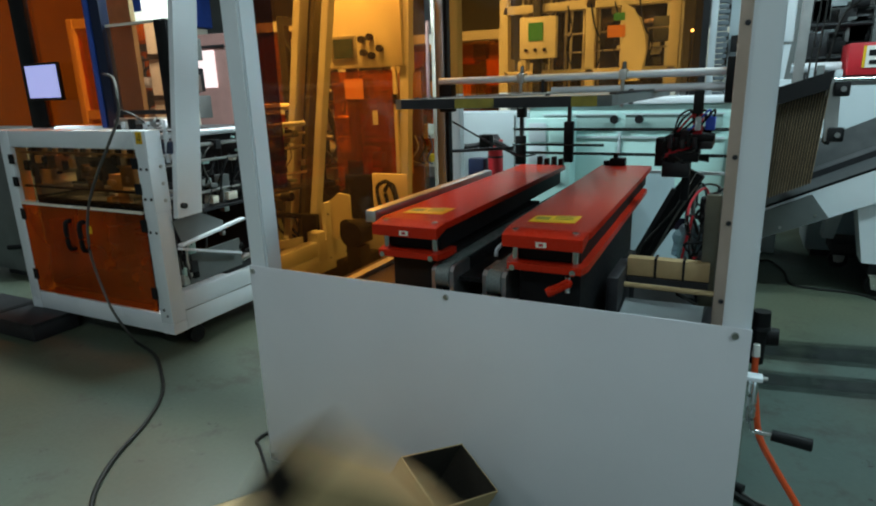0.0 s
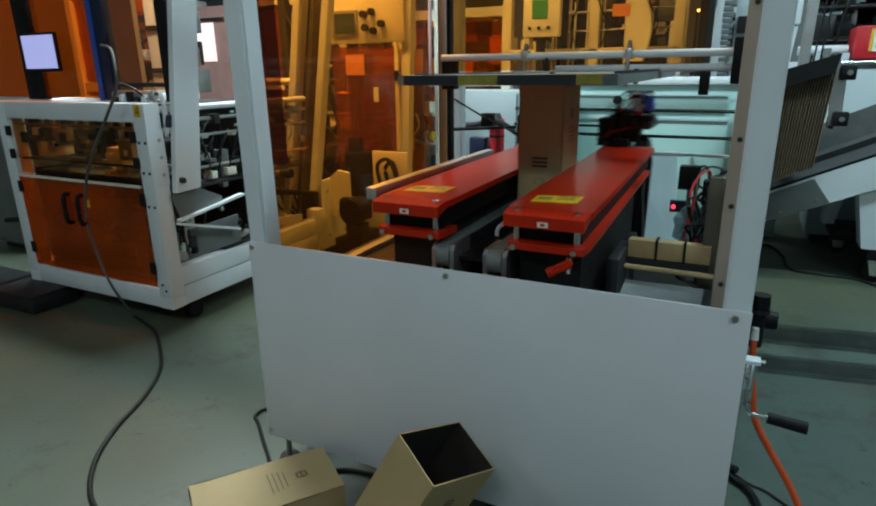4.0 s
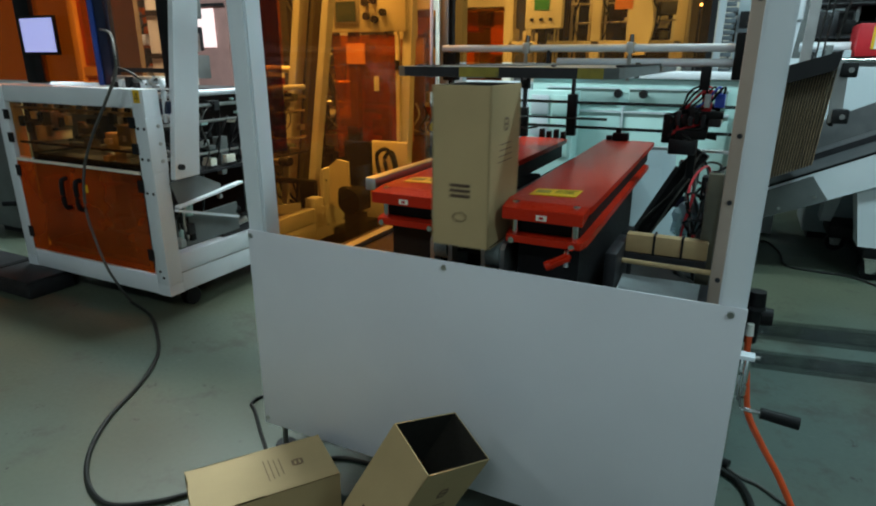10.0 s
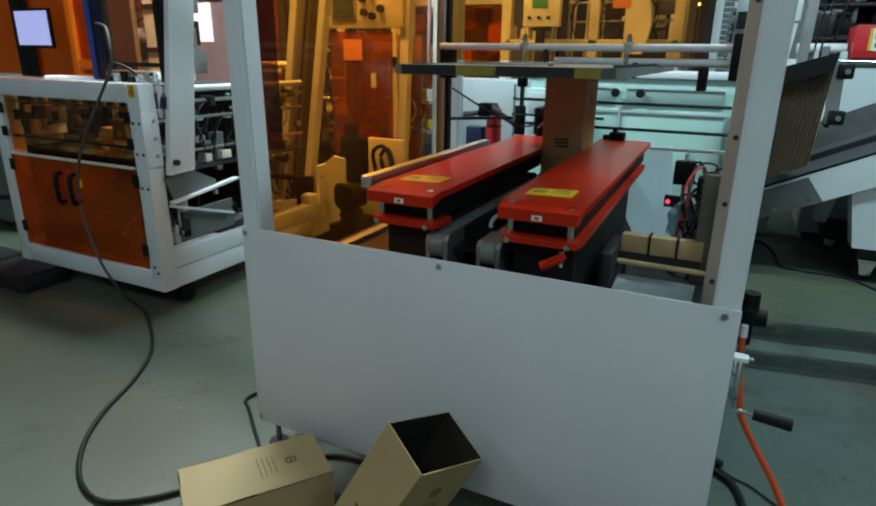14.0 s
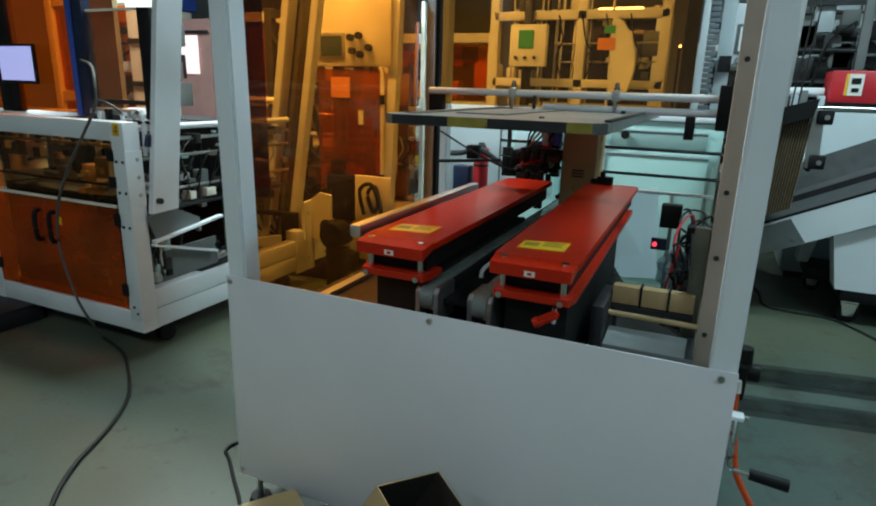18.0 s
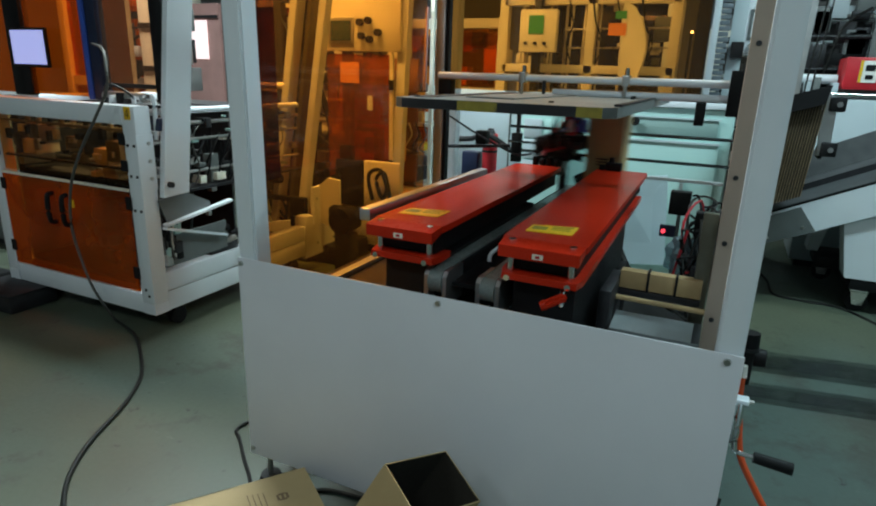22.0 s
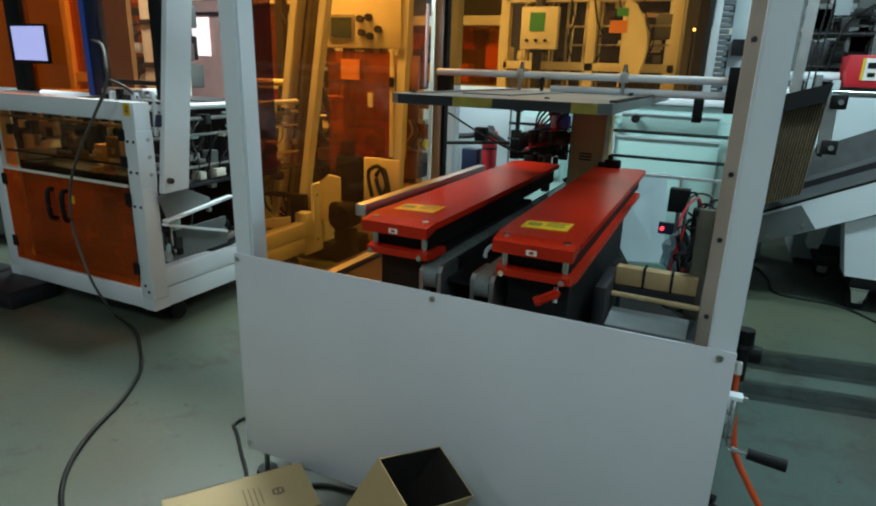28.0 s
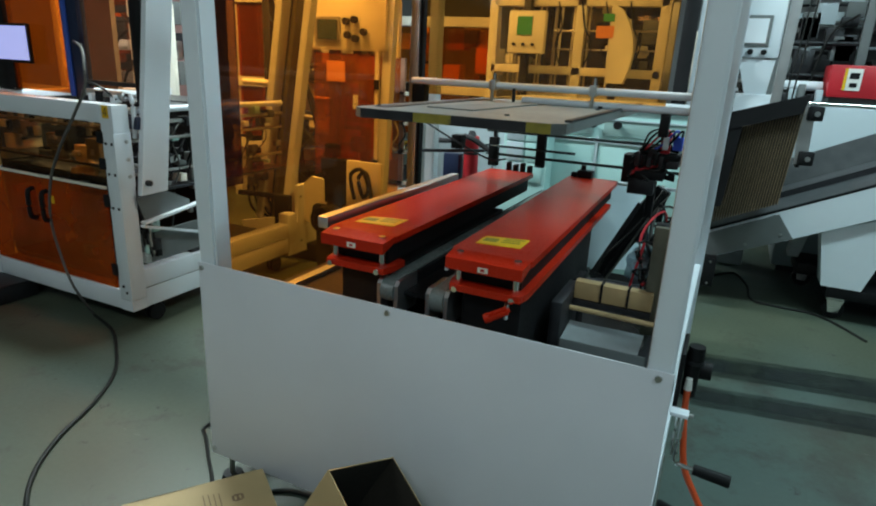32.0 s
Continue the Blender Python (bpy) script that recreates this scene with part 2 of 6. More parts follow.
def shade_film(name, colour, cover):
    """A patchy dark film, shade painted over the floor that shows through."""
    m = material(name, colour, 0.5, vary=0.3, scale=3)
    nt = m.node_tree
    n, l = nt.nodes.new, nt.links.new
    co, no, ra, tr, mix = n("ShaderNodeTexCoord"), n("ShaderNodeTexNoise"), n("ShaderNodeValToRGB"), n("ShaderNodeBsdfTransparent"), n("ShaderNodeMixShader")
    no.inputs["Scale"].default_value, no.inputs["Detail"].default_value = 4.0, 8
    ra.color_ramp.elements[0].position, ra.color_ramp.elements[1].position = 0.38, 0.62
    ra.color_ramp.elements[0].color = (0.02, 0.02, 0.02, 1)
    ra.color_ramp.elements[1].color = (cover, cover, cover, 1)
    l(co.outputs["Object"], no.inputs["Vector"]), l(no.outputs["Fac"], ra.inputs["Fac"]), l(ra.outputs["Color"], mix.inputs["Fac"])
    l(tr.outputs["BSDF"], mix.inputs[1]), l(nt.nodes["Principled BSDF"].outputs["BSDF"], mix.inputs[2])
    l(mix.outputs["Shader"], nt.nodes["Material Output"].inputs["Surface"])
    return m


FLOOR_SHADE_SOFT = shade_film("faint_floor_shade", (0.045, 0.056, 0.054), 0.26)
FLOOR_SHADE = shade_film("dark_floor_shade", (0.032, 0.042, 0.042), 0.40)
FLOOR = floor_material()
WALL = material("hall_wall", (0.30, 0.32, 0.32), 0.8, vary=0.06, scale=1.5)
CEIL = material("hall_ceiling", (0.16, 0.17, 0.18), 0.8, vary=0.08)
AMBER = acrylic("amber_acrylic", (1.0, 0.555, 0.19), haze=0.03, body=(0.55, 0.28, 0.16))
AMBER_BACK = acrylic("back_amber_acrylic", (0.90, 0.585, 0.25), haze=0.02, body=(0.55, 0.3, 0.14))
BROWN_PANE = acrylic("brown_acrylic", (0.85, 0.62, 0.46), haze=0.06, body=(0.30, 0.2, 0.14))
AMBER_DEEP = acrylic("deep_amber_acrylic", (0.88, 0.40, 0.10), haze=0.14, body=(0.62, 0.16, 0.02))
AMBER_FRONT = acrylic("worn_amber_acrylic", (0.92, 0.40, 0.09), haze=0.27, body=(0.80, 0.19, 0.022))
TAN = material("tan_paint", (0.46, 0.36, 0.29), 0.5, vary=0.1, scale=5)
AMBER_PALE = acrylic("pale_amber_acrylic", (0.88, 0.64, 0.36), haze=0.02, body=(0.4, 0.25, 0.12))
SMOKED = acrylic("smoked_acrylic", (0.42, 0.38, 0.34), haze=0.05, body=(0.2, 0.18, 0.16))
SCREEN = glow("lit_screen", (0.46, 0.50, 0.95), 0.68)
SCREEN_GREEN = glow("green_screen", (0.03, 0.22, 0.08), 0.5)
SCREEN_GREY = glow("grey_screen", (0.5, 0.58, 0.62), 0.35)
SCREEN_DARK = material("dark_screen", (0.04, 0.07, 0.07), 0.15)
TUBE = glow("lamp_tube", (1.0, 0.97, 0.9), 8.0)
RED_LED = glow("red_led", (1.0, 0.05, 0.08), 2.0)
BLUE = material("blue_paint", (0.03, 0.09, 0.45), 0.5)
NAVY = material("navy_paint", (0.012, 0.02, 0.055), 0.35)
BAG = acrylic("cloudy_film", (0.75, 0.85, 0.9), gloss=0.2, haze=0.55, body=(0.45, 0.52, 0.58))
BROWN_FILM = acrylic("brown_edge_film", (0.5, 0.36, 0.32), haze=0.1, body=(0.15, 0.1, 0.09))
BELT = material("dark_belt", (0.15, 0.17, 0.165), 0.28, vary=0.2, scale=9, grain=260, bump=0.1)
CREAM = material("cream_paint", (0.80, 0.77, 0.66), 0.5, vary=0.1)

# ---- building helpers ----
BASE = {}


def box(bm, x0, x1, y0, y1, z0, z1, bevel=0.0):
    made = bmesh.ops.create_cube(bm, size=1)["verts"]
    bmesh.ops.transform(bm, matrix=Matrix.Translation(((x0 + x1) / 2, (y0 + y1) / 2, (z0 + z1) / 2)) @ Matrix.Diagonal((x1 - x0, y1 - y0, z1 - z0, 1)), verts=made)
    if bevel:
        edges = list({e for v in made for e in v.link_edges})
        bmesh.ops.bevel(bm, geom=edges, offset=bevel, segments=2, profile=0.5, affect="EDGES")
    return bm


def cyl(bm, p, q, r, r2=None, seg=14):
    p, q = Vector(p), Vector(q)
    d = q - p
    m = Matrix.Translation((p + q) / 2) @ d.to_track_quat("Z", "Y").to_matrix().to_4x4()
    bmesh.ops.create_cone(bm, cap_ends=True, segments=seg, radius1=r, radius2=r if r2 is None else r2, depth=d.length, matrix=m)
    return bm


def ball(bm, p, r, seg=12):
    bmesh.ops.create_uvsphere(bm, u_segments=seg, v_segments=8, radius=r, matrix=Matrix.Translation(p))
    return bm


def bar(bm, p, q, w, d, bevel=0.0):
    """A square bar from p to q, w wide across and d deep."""
    p, q = Vector(p), Vector(q)
    way = q - p
    made = bmesh.ops.create_cube(bm, size=1)["verts"]
    m = Matrix.Translation((p + q) / 2) @ way.to_track_quat("Z", "Y").to_matrix().to_4x4() @ Matrix.Diagonal((w, d, way.length, 1))
    bmesh.ops.transform(bm, matrix=m, verts=made)
    if bevel:
        bmesh.ops.bevel(bm, geom=list({e for v in made for e in v.link_edges}), offset=bevel, segments=2, affect="EDGES")
    return bm


def pipe(bm, pts, r, seg=8, fine=6):
    """A round hose through the points, smoothed."""
    pts = [Vector(p) for p in pts]
    path = []
    for i in range(len(pts) - 1):
        a, b, c, d = pts[max(0, i - 1)], pts[i], pts[i + 1], pts[min(len(pts) - 1, i + 2)]
        for k in range(fine):
            u = k / fine
            path.append(0.5 * (2 * b + (c - a) * u + (2 * a - 5 * b + 4 * c - d) * u * u + (3 * b - a - 3 * c + d) * u ** 3))
    path.append(pts[-1])
    rings = []
    for i, p in enumerate(path):
        way = (path[min(i + 1, len(path) - 1)] - path[max(i - 1, 0)]).normalized()
        q = way.to_track_quat("Z", "Y")
        rings.append([bm.verts.new(p + q @ Vector((r * math.cos(2 * math.pi * k / seg), r * math.sin(2 * math.pi * k / seg), 0))) for k in range(seg)])
    for a, b in zip(rings, rings[1:]):
        for k in range(seg):
            bm.faces.new((a[k], a[(k + 1) % seg], b[(k + 1) % seg], b[k]))
    bm.faces.new(rings[0][::-1]), bm.faces.new(rings[-1])
    return bm


def sheet(bm, outline, axis, a, b):
    """A plate with that outline, from a to b along the axis; outline in the other two axes, in order."""
    def put(u, v, w):
        return {"x": (w, u, v), "y": (u, w, v), "z": (u, v, w)}[axis]
    lo = [bm.verts.new(put(u, v, a)) for u, v in outline]
    hi = [bm.verts.new(put(u, v, b)) for u, v in outline]
    bm.faces.new(lo), bm.faces.new(hi[::-1])
    for i in range(len(outline)):
        j = (i + 1) % len(outline)
        bm.faces.new((lo[i], hi[i], hi[j], lo[j]))
    bmesh.ops.recalc_face_normals(bm, faces=bm.faces)
    return bm


def thing(name, at, label, category, group="", kind=""):
    ob = new(name)
    ob.location = at
    ob.empty_display_size = 0.1
    BASE[ob] = Vector(at)
    return tagged(ob, label, category, group, kind)


def mesh_of(name, bm, mat, shift, smooth=True):
    if shift.length:
        bmesh.ops.translate(bm, verts=bm.verts, vec=-shift)
    me = bpy.data.meshes.new(name)
    bm.to_mesh(me)
    bm.free()
    me.materials.append(mat)
    if smooth:
        me.shade_smooth()
        me.set_sharp_from_angle(angle=radians(35))
    return me


def part(name, bm, mat, parent, label=""):
    ob = new(name, mesh_of(name, bm, mat, BASE[parent]))
    ob.parent = parent
    BASE[ob] = BASE[parent]
    return tagged(ob, label)


def solid(name, bm, mat, label, category, group="", kind=""):
    """A thing of one mesh, with its origin at its lowest middle."""
    lo = Vector([min(v.co[i] for v in bm.verts) for i in range(3)])
    hi = Vector([max(v.co[i] for v in bm.verts) for i in range(3)])
    at = Vector(((lo.x + hi.x) / 2, (lo.y + hi.y) / 2, lo.z))
    ob = new(name, mesh_of(name, bm, mat, at))
    ob.location = at
    BASE[ob] = at
    return tagged(ob, label, category, group, kind)


def B(*a, **k):
    return box(bmesh.new(), *a, **k)


def C(*a, **k):
    return cyl(bmesh.new(), *a, **k)


def bolt(p, way, parent, r=0.006, mat=None):
    p, way = Vector(p), Vector(way)
    return part("screw", C(p - way * 0.002, p + way * 0.004, r, r * 0.8, seg=10), mat or DARK, parent)


# ---- the hall ----
def hall():
    x0, x1, y0, y1, h = -7.0, 7.5, -5.0, 8.5, 4.2
    solid("floor", B(x0, x1, y0, y1, -0.1, 0), FLOOR, "scuffed grey-green epoxy workshop floor", "floor", kind="structure")
    solid("wall_north", B(x0, x1, y1, y1 + 0.2, 0, h), WALL, "pale painted hall wall", "wall", kind="structure")
    solid("wall_south", B(x0, x1, y0 - 0.2, y0, 0, h), WALL, "pale painted hall wall", "wall", kind="structure")
    solid("wall_west", B(x0 - 0.2, x0, y0 - 0.2, y1 + 0.2, 0, h), WALL, "pale painted hall wall", "wall", kind="structure")
    solid("wall_east", B(x1, x1 + 0.2, y0 - 0.2, y1 + 0.2, 0, h), WALL, "pale painted hall wall", "wall", kind="structure")
    solid("ceiling", B(x0 - 0.2, x1 + 0.2, y0 - 0.2, y1 + 0.2, h, h + 0.1), CEIL, "grey hall ceiling", "ceiling", kind="structure")
    for x, y, watts, colour in LAMPS:
        t = thing("ceiling_light", (x, y, LAMP_Z), "white twin-tube strip light hung from the ceiling", "ceiling light", "strip lights")
        part("housing", B(x - 0.62, x + 0.62, y - 0.08, y + 0.08, LAMP_Z, LAMP_Z + 0.06, bevel=0.01), WHITE, t)
        for s in (-0.04, 0.04):
            part("tube", C((x - 0.6, y + s, LAMP_Z - 0.02), (x + 0.6, y + s, LAMP_Z - 0.02), 0.016), TUBE, t)
        for s in (-0.5, 0.5):
            part("hanger", C((x + s, y, LAMP_Z + 0.06), (x + s, y, h), 0.006, seg=6), STEEL, t)
        data = bpy.data.lights.new("strip_light", "AREA")
        data.shape, data.size, data.size_y, data.energy, data.color = "RECTANGLE", 1.3, 0.3, watts, colour
        lamp = new("strip_light", data)
        lamp.location = (x, y, LAMP_Z - 0.06)


hall()


# ---- the case erector ----
BELT_Z, SLIDE_Z = 0.757, 0.862


def post(name, p, q, w, d, parent, mat=None):
    return part(name, bar(bmesh.new(), p, q, w, d, bevel=0.006), mat or WHITE, parent)


def slide(machine, x0, x1, y0, y1, low_end, yaw):
    s = part("red_slide", sheet(bmesh.new(), [(x0 + 0.003, y0 + 0.05), (x0, y0 + 0.056), (x0, y1 - 0.01), (x0 + 0.01, y1), (x1 - 0.01, y1), (x1, y1 - 0.01), (x1, y0 + 0.056), (x1 - 0.003, y0 + 0.05)], "z", SLIDE_Z - 0.016, SLIDE_Z), RED, machine, "glossy red guide plate with a yellow warning label")
    lip = bmesh.new()
    bm = lip
    # sloping nose at the front
    a = [(x0 + 0.003, y0 + 0.051, SLIDE_Z), (x1 - 0.003, y0 + 0.051, SLIDE_Z), (x1 - 0.006, y0, SLIDE_Z - 0.007), (x0 + 0.006, y0, SLIDE_Z - 0.007)]
    top = [bm.verts.new(v) for v in a]
    low = [bm.verts.new((v[0], v[1], v[2] - d)) for v, d in zip(a, (0.016, 0.016, 0.027, 0.027))]
    bm.faces.new(top), bm.faces.new(low[::-1])
    for i in range(4):
        j = (i + 1) % 4
        bm.faces.new((top[i], low[i], low[j], top[j]))
    bmesh.ops.recalc_face_normals(bm, faces=bm.faces)
    part("nose", lip, RED, s)
    part("core", B(x0 + 0.02, x1 - 0.02, y0 + 0.05, y1 - 0.01, 0.789, SLIDE_Z - 0.018), BLACK, s, "black inner block")
    mid = (x0 + x1) / 2
    part("warning_label", sheet(bmesh.new(), [(mid - 0.064, y0 + 0.115), (mid + 0.045, y0 + 0.128), (mid + 0.045, y0 + 0.212), (mid - 0.064, y0 + 0.187)], "z", SLIDE_Z + 0.0005, SLIDE_Z + 0.002), YELLOW, s, "yellow warning label")
    for a, b, y, d in ((-0.056, -0.022, 0.148, 0.030), (-0.012, 0.036, 0.186, 0.007), (-0.012, 0.030, 0.170, 0.007), (-0.012, 0.034, 0.154, 0.006)):
        part("bar_mark", sheet(bmesh.new(), [(mid + a, y0 + y + 0.13 * a), (mid + b, y0 + y + 0.13 * b), (mid + b, y0 + y + d + 0.13 * b), (mid + a, y0 + y + d + 0.13 * a)], "z", SLIDE_Z + 0.0021, SLIDE_Z + 0.0026), OLIVE, s)
    tag = part("tag", B(mid - 0.012, mid + 0.012, y0 - 0.0015, y0 + 0.001, SLIDE_Z - 0.030, SLIDE_Z - 0.018), CREAM, s, "small cream tag with a red square")
    part("tag_mark", B(mid - 0.005, mid + 0.005, y0 - 0.0022, y0 - 0.0016, SLIDE_Z - 0.027, SLIDE_Z - 0.021), REDPART, tag)
    for x in (x0 + 0.028, x1 - 0.028):
        part("standoff", C((x, y0 + 0.035, 0.788), (x, y0 + 0.035, SLIDE_Z - 0.018), 0.008), CHROME, s, "chrome standoff")
        part("screw", C((x, y0 + 0.035, SLIDE_Z - 0.012), (x, y0 + 0.035, SLIDE_Z + 0.001), 0.009), CHROME, s)
    low = part("lower_plate", sheet(bmesh.new(), [(x0 + 0.014, y0 + 0.012), (x0 + 0.004, y0 + 0.05), (x0 + 0.004, low_end), (x1 - 0.002, low_end), (x1 - 0.002, y0 + 0.05), (x1 - 0.010, y0 + 0.012)], "z", 0.772, 0.788), RED, machine, "red lower guide plate")
    for x in (x0 + 0.028, x1 - 0.028):
        part("screw", C((x, y0 + 0.011, 0.778), (x, y0 + 0.004, 0.778), 0.007), CHROME, low)
    part("support_block", B(x0 + 0.03, x1 - 0.02, y0 + 0.06, y0 + 0.9, 0.513, 0.767), BLACK, low)
    # sheared sideways towards the back, to fit the plates' corners in the camera's view
    for ob in [s, low] + list(s.children) + list(low.children):
        for sub in [ob] + list(ob.children if ob not in (s, low) else []):
            for v in sub.data.vertices:
                v.co.x += yaw * (v.co.y + BASE[machine].y - y0)
    return s


def belt(machine, x0, x1, y0, y1):
    bm = bmesh.new()
    r = 0.03
    pts = [(y0 + r - r * math.sin(k * math.pi / 8), BELT_Z - r + r * math.cos(k * math.pi / 8)) for k in range(9)]
    pts += [(y1 - r - r * math.sin(math.pi + k * math.pi / 8), BELT_Z - r + r * math.cos(math.pi + k * math.pi / 8)) for k in range(9)]
    sheet(bm, pts, "x", x0, x1)
    b = part("belt", bm, BELT, machine, "grey rubber conveyor belt")
    for x in (x0 - 0.012, x1 + 0.001):
        part("side_rail", sheet(bmesh.new(), [(y0 + 0.008, BELT_Z - 0.012), (y0 + 0.02, BELT_Z - 0.001), (y0 + 0.11, BELT_Z - 0.001), (y0 + 0.11, BELT_Z - 0.09), (y0 + 0.008, BELT_Z - 0.09)], "x", x, x + 0.011), ALU, b, "bright rounded rail end")
        # rail behind its bright end is black, painting the shade between the slides
        part("rail_cover", B(x, x + 0.011, y0 + 0.111, y1 - 0.02, BELT_Z - 0.09, BELT_Z - 0.004), BLACK, b)
    return b


def case_erector():
    m = thing("case_erector", (0.6, 0.7, 0), "white case erector with red slides behind amber guards", "packing machine")
    fp = part("front_panel", B(-0.012, 1.228, -0.004, 0.0, 0.11, 0.722, bevel=0.0015), PANEL, m, "plain white enamelled front panel")
    for p in ((0, 0.706), (0.59, 0.706), (1.2, 0.706), (0.0, 0.13), (1.2, 0.13)):
        bolt((p[0], -0.004, p[1]), (0, -1, 0), fp, 0.008, STEEL)
    post("post", (0.022, 0.034, 0.10), (0.004, 0.034, 2.0), 0.062, 0.062, m)
    post("post", (1.201, 0.029, 0.10), (1.201, 0.029, 2.0), 0.050, 0.052, m)
    post("post", (-0.11, 1.62, 0.10), (-0.11, 1.62, 2.0), 0.05, 0.06, m)
    post("post", (1.20, 1.62, 0.10), (1.20, 1.62, 2.0), 0.06, 0.06, m)
    inner = part("inner_column", B(1.150, 1.215, 0.39, 0.43, 0.513, 1.94, bevel=0.003), TAN, m, "tan inner column with screws")
    for z in (0.64, 0.84, 1.0, 1.3, 1.6):
        bolt((1.168, 0.39, z), (0, -1, 0), inner, 0.007)
    for y0, y1, x in ((0.066, 1.59, 0.022), (0.066, 1.59, 1.193)):
        part("lower_beam", B(x - 0.031, x + 0.031, y0, y1, 0.10, 0.16, bevel=0.005), WHITE, m)
    part("side_beam", B(-0.008, 0.052, 0.066, 1.59, 0.43, 0.49, bevel=0.005), WHITE, m)
    part("side_beam", B(1.162, 1.222, 0.066, 1.59, 0.44, 0.50, bevel=0.005), WHITE, m)
    for x in (0.022, 1.193):
        part("top_beam", B(x - 0.03, x + 0.03, 0.066, 1.59, 1.94, 2.0, bevel=0.005), WHITE, m)
    part("top_beam", B(0.053, 1.162, 0.005, 0.065, 1.94, 2.0, bevel=0.005), WHITE, m)
    part("top_beam", B(-0.084, 1.17, 1.59, 1.65, 1.94, 2.0, bevel=0.005), WHITE, m)
    for x, y in ((0.022, 0.04), (1.193, 0.04), (-0.11, 1.62), (1.2, 1.62)):
        f = part("levelling_foot", C((x, y, 0.0), (x, y, 0.02), 0.035, 0.03), BLACK, m)
        part("stem", C((x, y, 0.02), (x, y, 0.10), 0.008), STEEL, f)
    # amber guards
    part("side_guard", B(0.012, 0.017, 0.068, 1.05, 0.50, 1.56), AMBER, m, "amber acrylic side guard")
    # thin see-through brown strip laid along the guard beside the post
    part("guard_seal", B(0.0175, 0.0205, 0.068, 0.15, 0.92, 1.56), BROWN_FILM, m, "dark brown see-through strip beside the post")
    part("back_guard", B(0.12, 1.03, 1.06, 1.065, 1.158, 1.58), AMBER_BACK, m, "pale amber acrylic back guard")
    g = part("guard_post", B(0.06, 0.098, 1.045, 1.085, 0.60, 1.94, bevel=0.003), ALU, m, "grey aluminium guard post")
    part("seal", B(0.0985, 0.112, 1.05, 1.08, 0.62, 1.94), BLACK, g)
    part("hinge_block", B(0.095, 0.15, 1.0, 1.05, 1.09, 1.2, bevel=0.006), BLACK, g)
    # cross rails with clamps
    up = part("cross_rail", C((0.10, 1.0, 1.207), (1.14, 1.0, 1.207), 0.0125), WHITE, m, "white round cross rail")
    lo = part("cross_rail", C((0.55, 1.0, 1.161), (1.14, 1.0, 1.161), 0.0125), WHITE, m, "white round cross rail")
    part("rail_block", B(1.118, 1.160, 0.96, 1.05, 1.11, 1.25, bevel=0.004), BLACK, m, "black rail bracket")
    part("rail_block", B(1.028, 1.058, 0.985, 1.02, 1.075, 1.149, bevel=0.003), BLACK, lo, "black hanging bracket")
    for x in (0.437, 0.80):
        c = part("clamp", B(x - 0.012, x + 0.012, 0.978, 1.022, 1.19, 1.226, bevel=0.003), STEEL, up, "steel clamp")
        part("clamp_rod", C((x, 0.985, 1.10), (x, 0.985, 1.20), 0.006), STEEL, up)
        part("clamp_knob", C((x, 1.0, 1.226), (x, 1.0, 1.25), 0.009, 0.007), CHROME, up)
    part("hanger", C((0.83, 0.985, 1.11), (0.83, 0.985, 1.16), 0.008), DARK, lo)
    part("hanger", C((0.52, 0.985, 1.13), (0.52, 0.985, 1.2), 0.006), DARK, up)
    # hold-down plate over the slides
    h = part("hold_down_plate", sheet(bmesh.new(), [(0.325, 0.262), (0.36, 0.23), (0.875, 0.23), (0.902, 0.26), (0.902, 1.50), (0.325, 1.50)], "z", 1.127, 1.152), PLATE, m, "scuffed pale steel hold-down plate with yellow-black edge")
    for x, y, mat, text in ((0.362, 0.517, DARK, "black edge band"), (0.518, 0.623, OLIVE, "dull yellow edge band"), (0.623, 0.815, DARK, "black edge band"), (0.815, 0.874, OLIVE, "dull yellow edge band")):
        part("edge_band", B(x, y, 0.2265, 0.2292, 1.128, 1.151), mat, h, text)
    part("edge_rim", B(0.886, 0.9035, 0.30, 1.49, 1.1523, 1.158, bevel=0.002), DARK, h, "dark edge rim")
    # two darker strips running back along the plate's top
    part("slot_cover", sheet(bmesh.new(), [(0.46, 0.42), (0.60, 0.42), (0.66, 1.42), (0.60, 1.42)], "z", 1.1523, 1.1555), GREY, h, "dark grey strip on the plate")
    part("slot_cover", B(0.36, 0.40, 0.30, 1.4, 1.1523, 1.154), DARK, h, "dark strip")
    for x, y in ((0.35, 0.34), (0.72, 0.36), (0.84, 0.9), (0.72, 1.3)):
        bolt((x, y, 1.152), (0, 0, 1), h, 0.008, DARK)
    slide(m, 0.36, 0.552, 0.045, 1.25, 0.15, -0.006)
    slide(m, 0.705, 0.900, 0.045, 1.31, 1.20, -0.021)
    belt(m, 0.530, 0.565, 0.06, 1.5)
    belt(m, 0.665, 0.700, 0.06, 1.5)
    # black strip puts the gap's shade into its colour
    part("bed_strip", B(0.578, 0.652, 0.10, 1.5, 0.715, 0.725), BLACK, m, "black strip painting the shade between the belts")
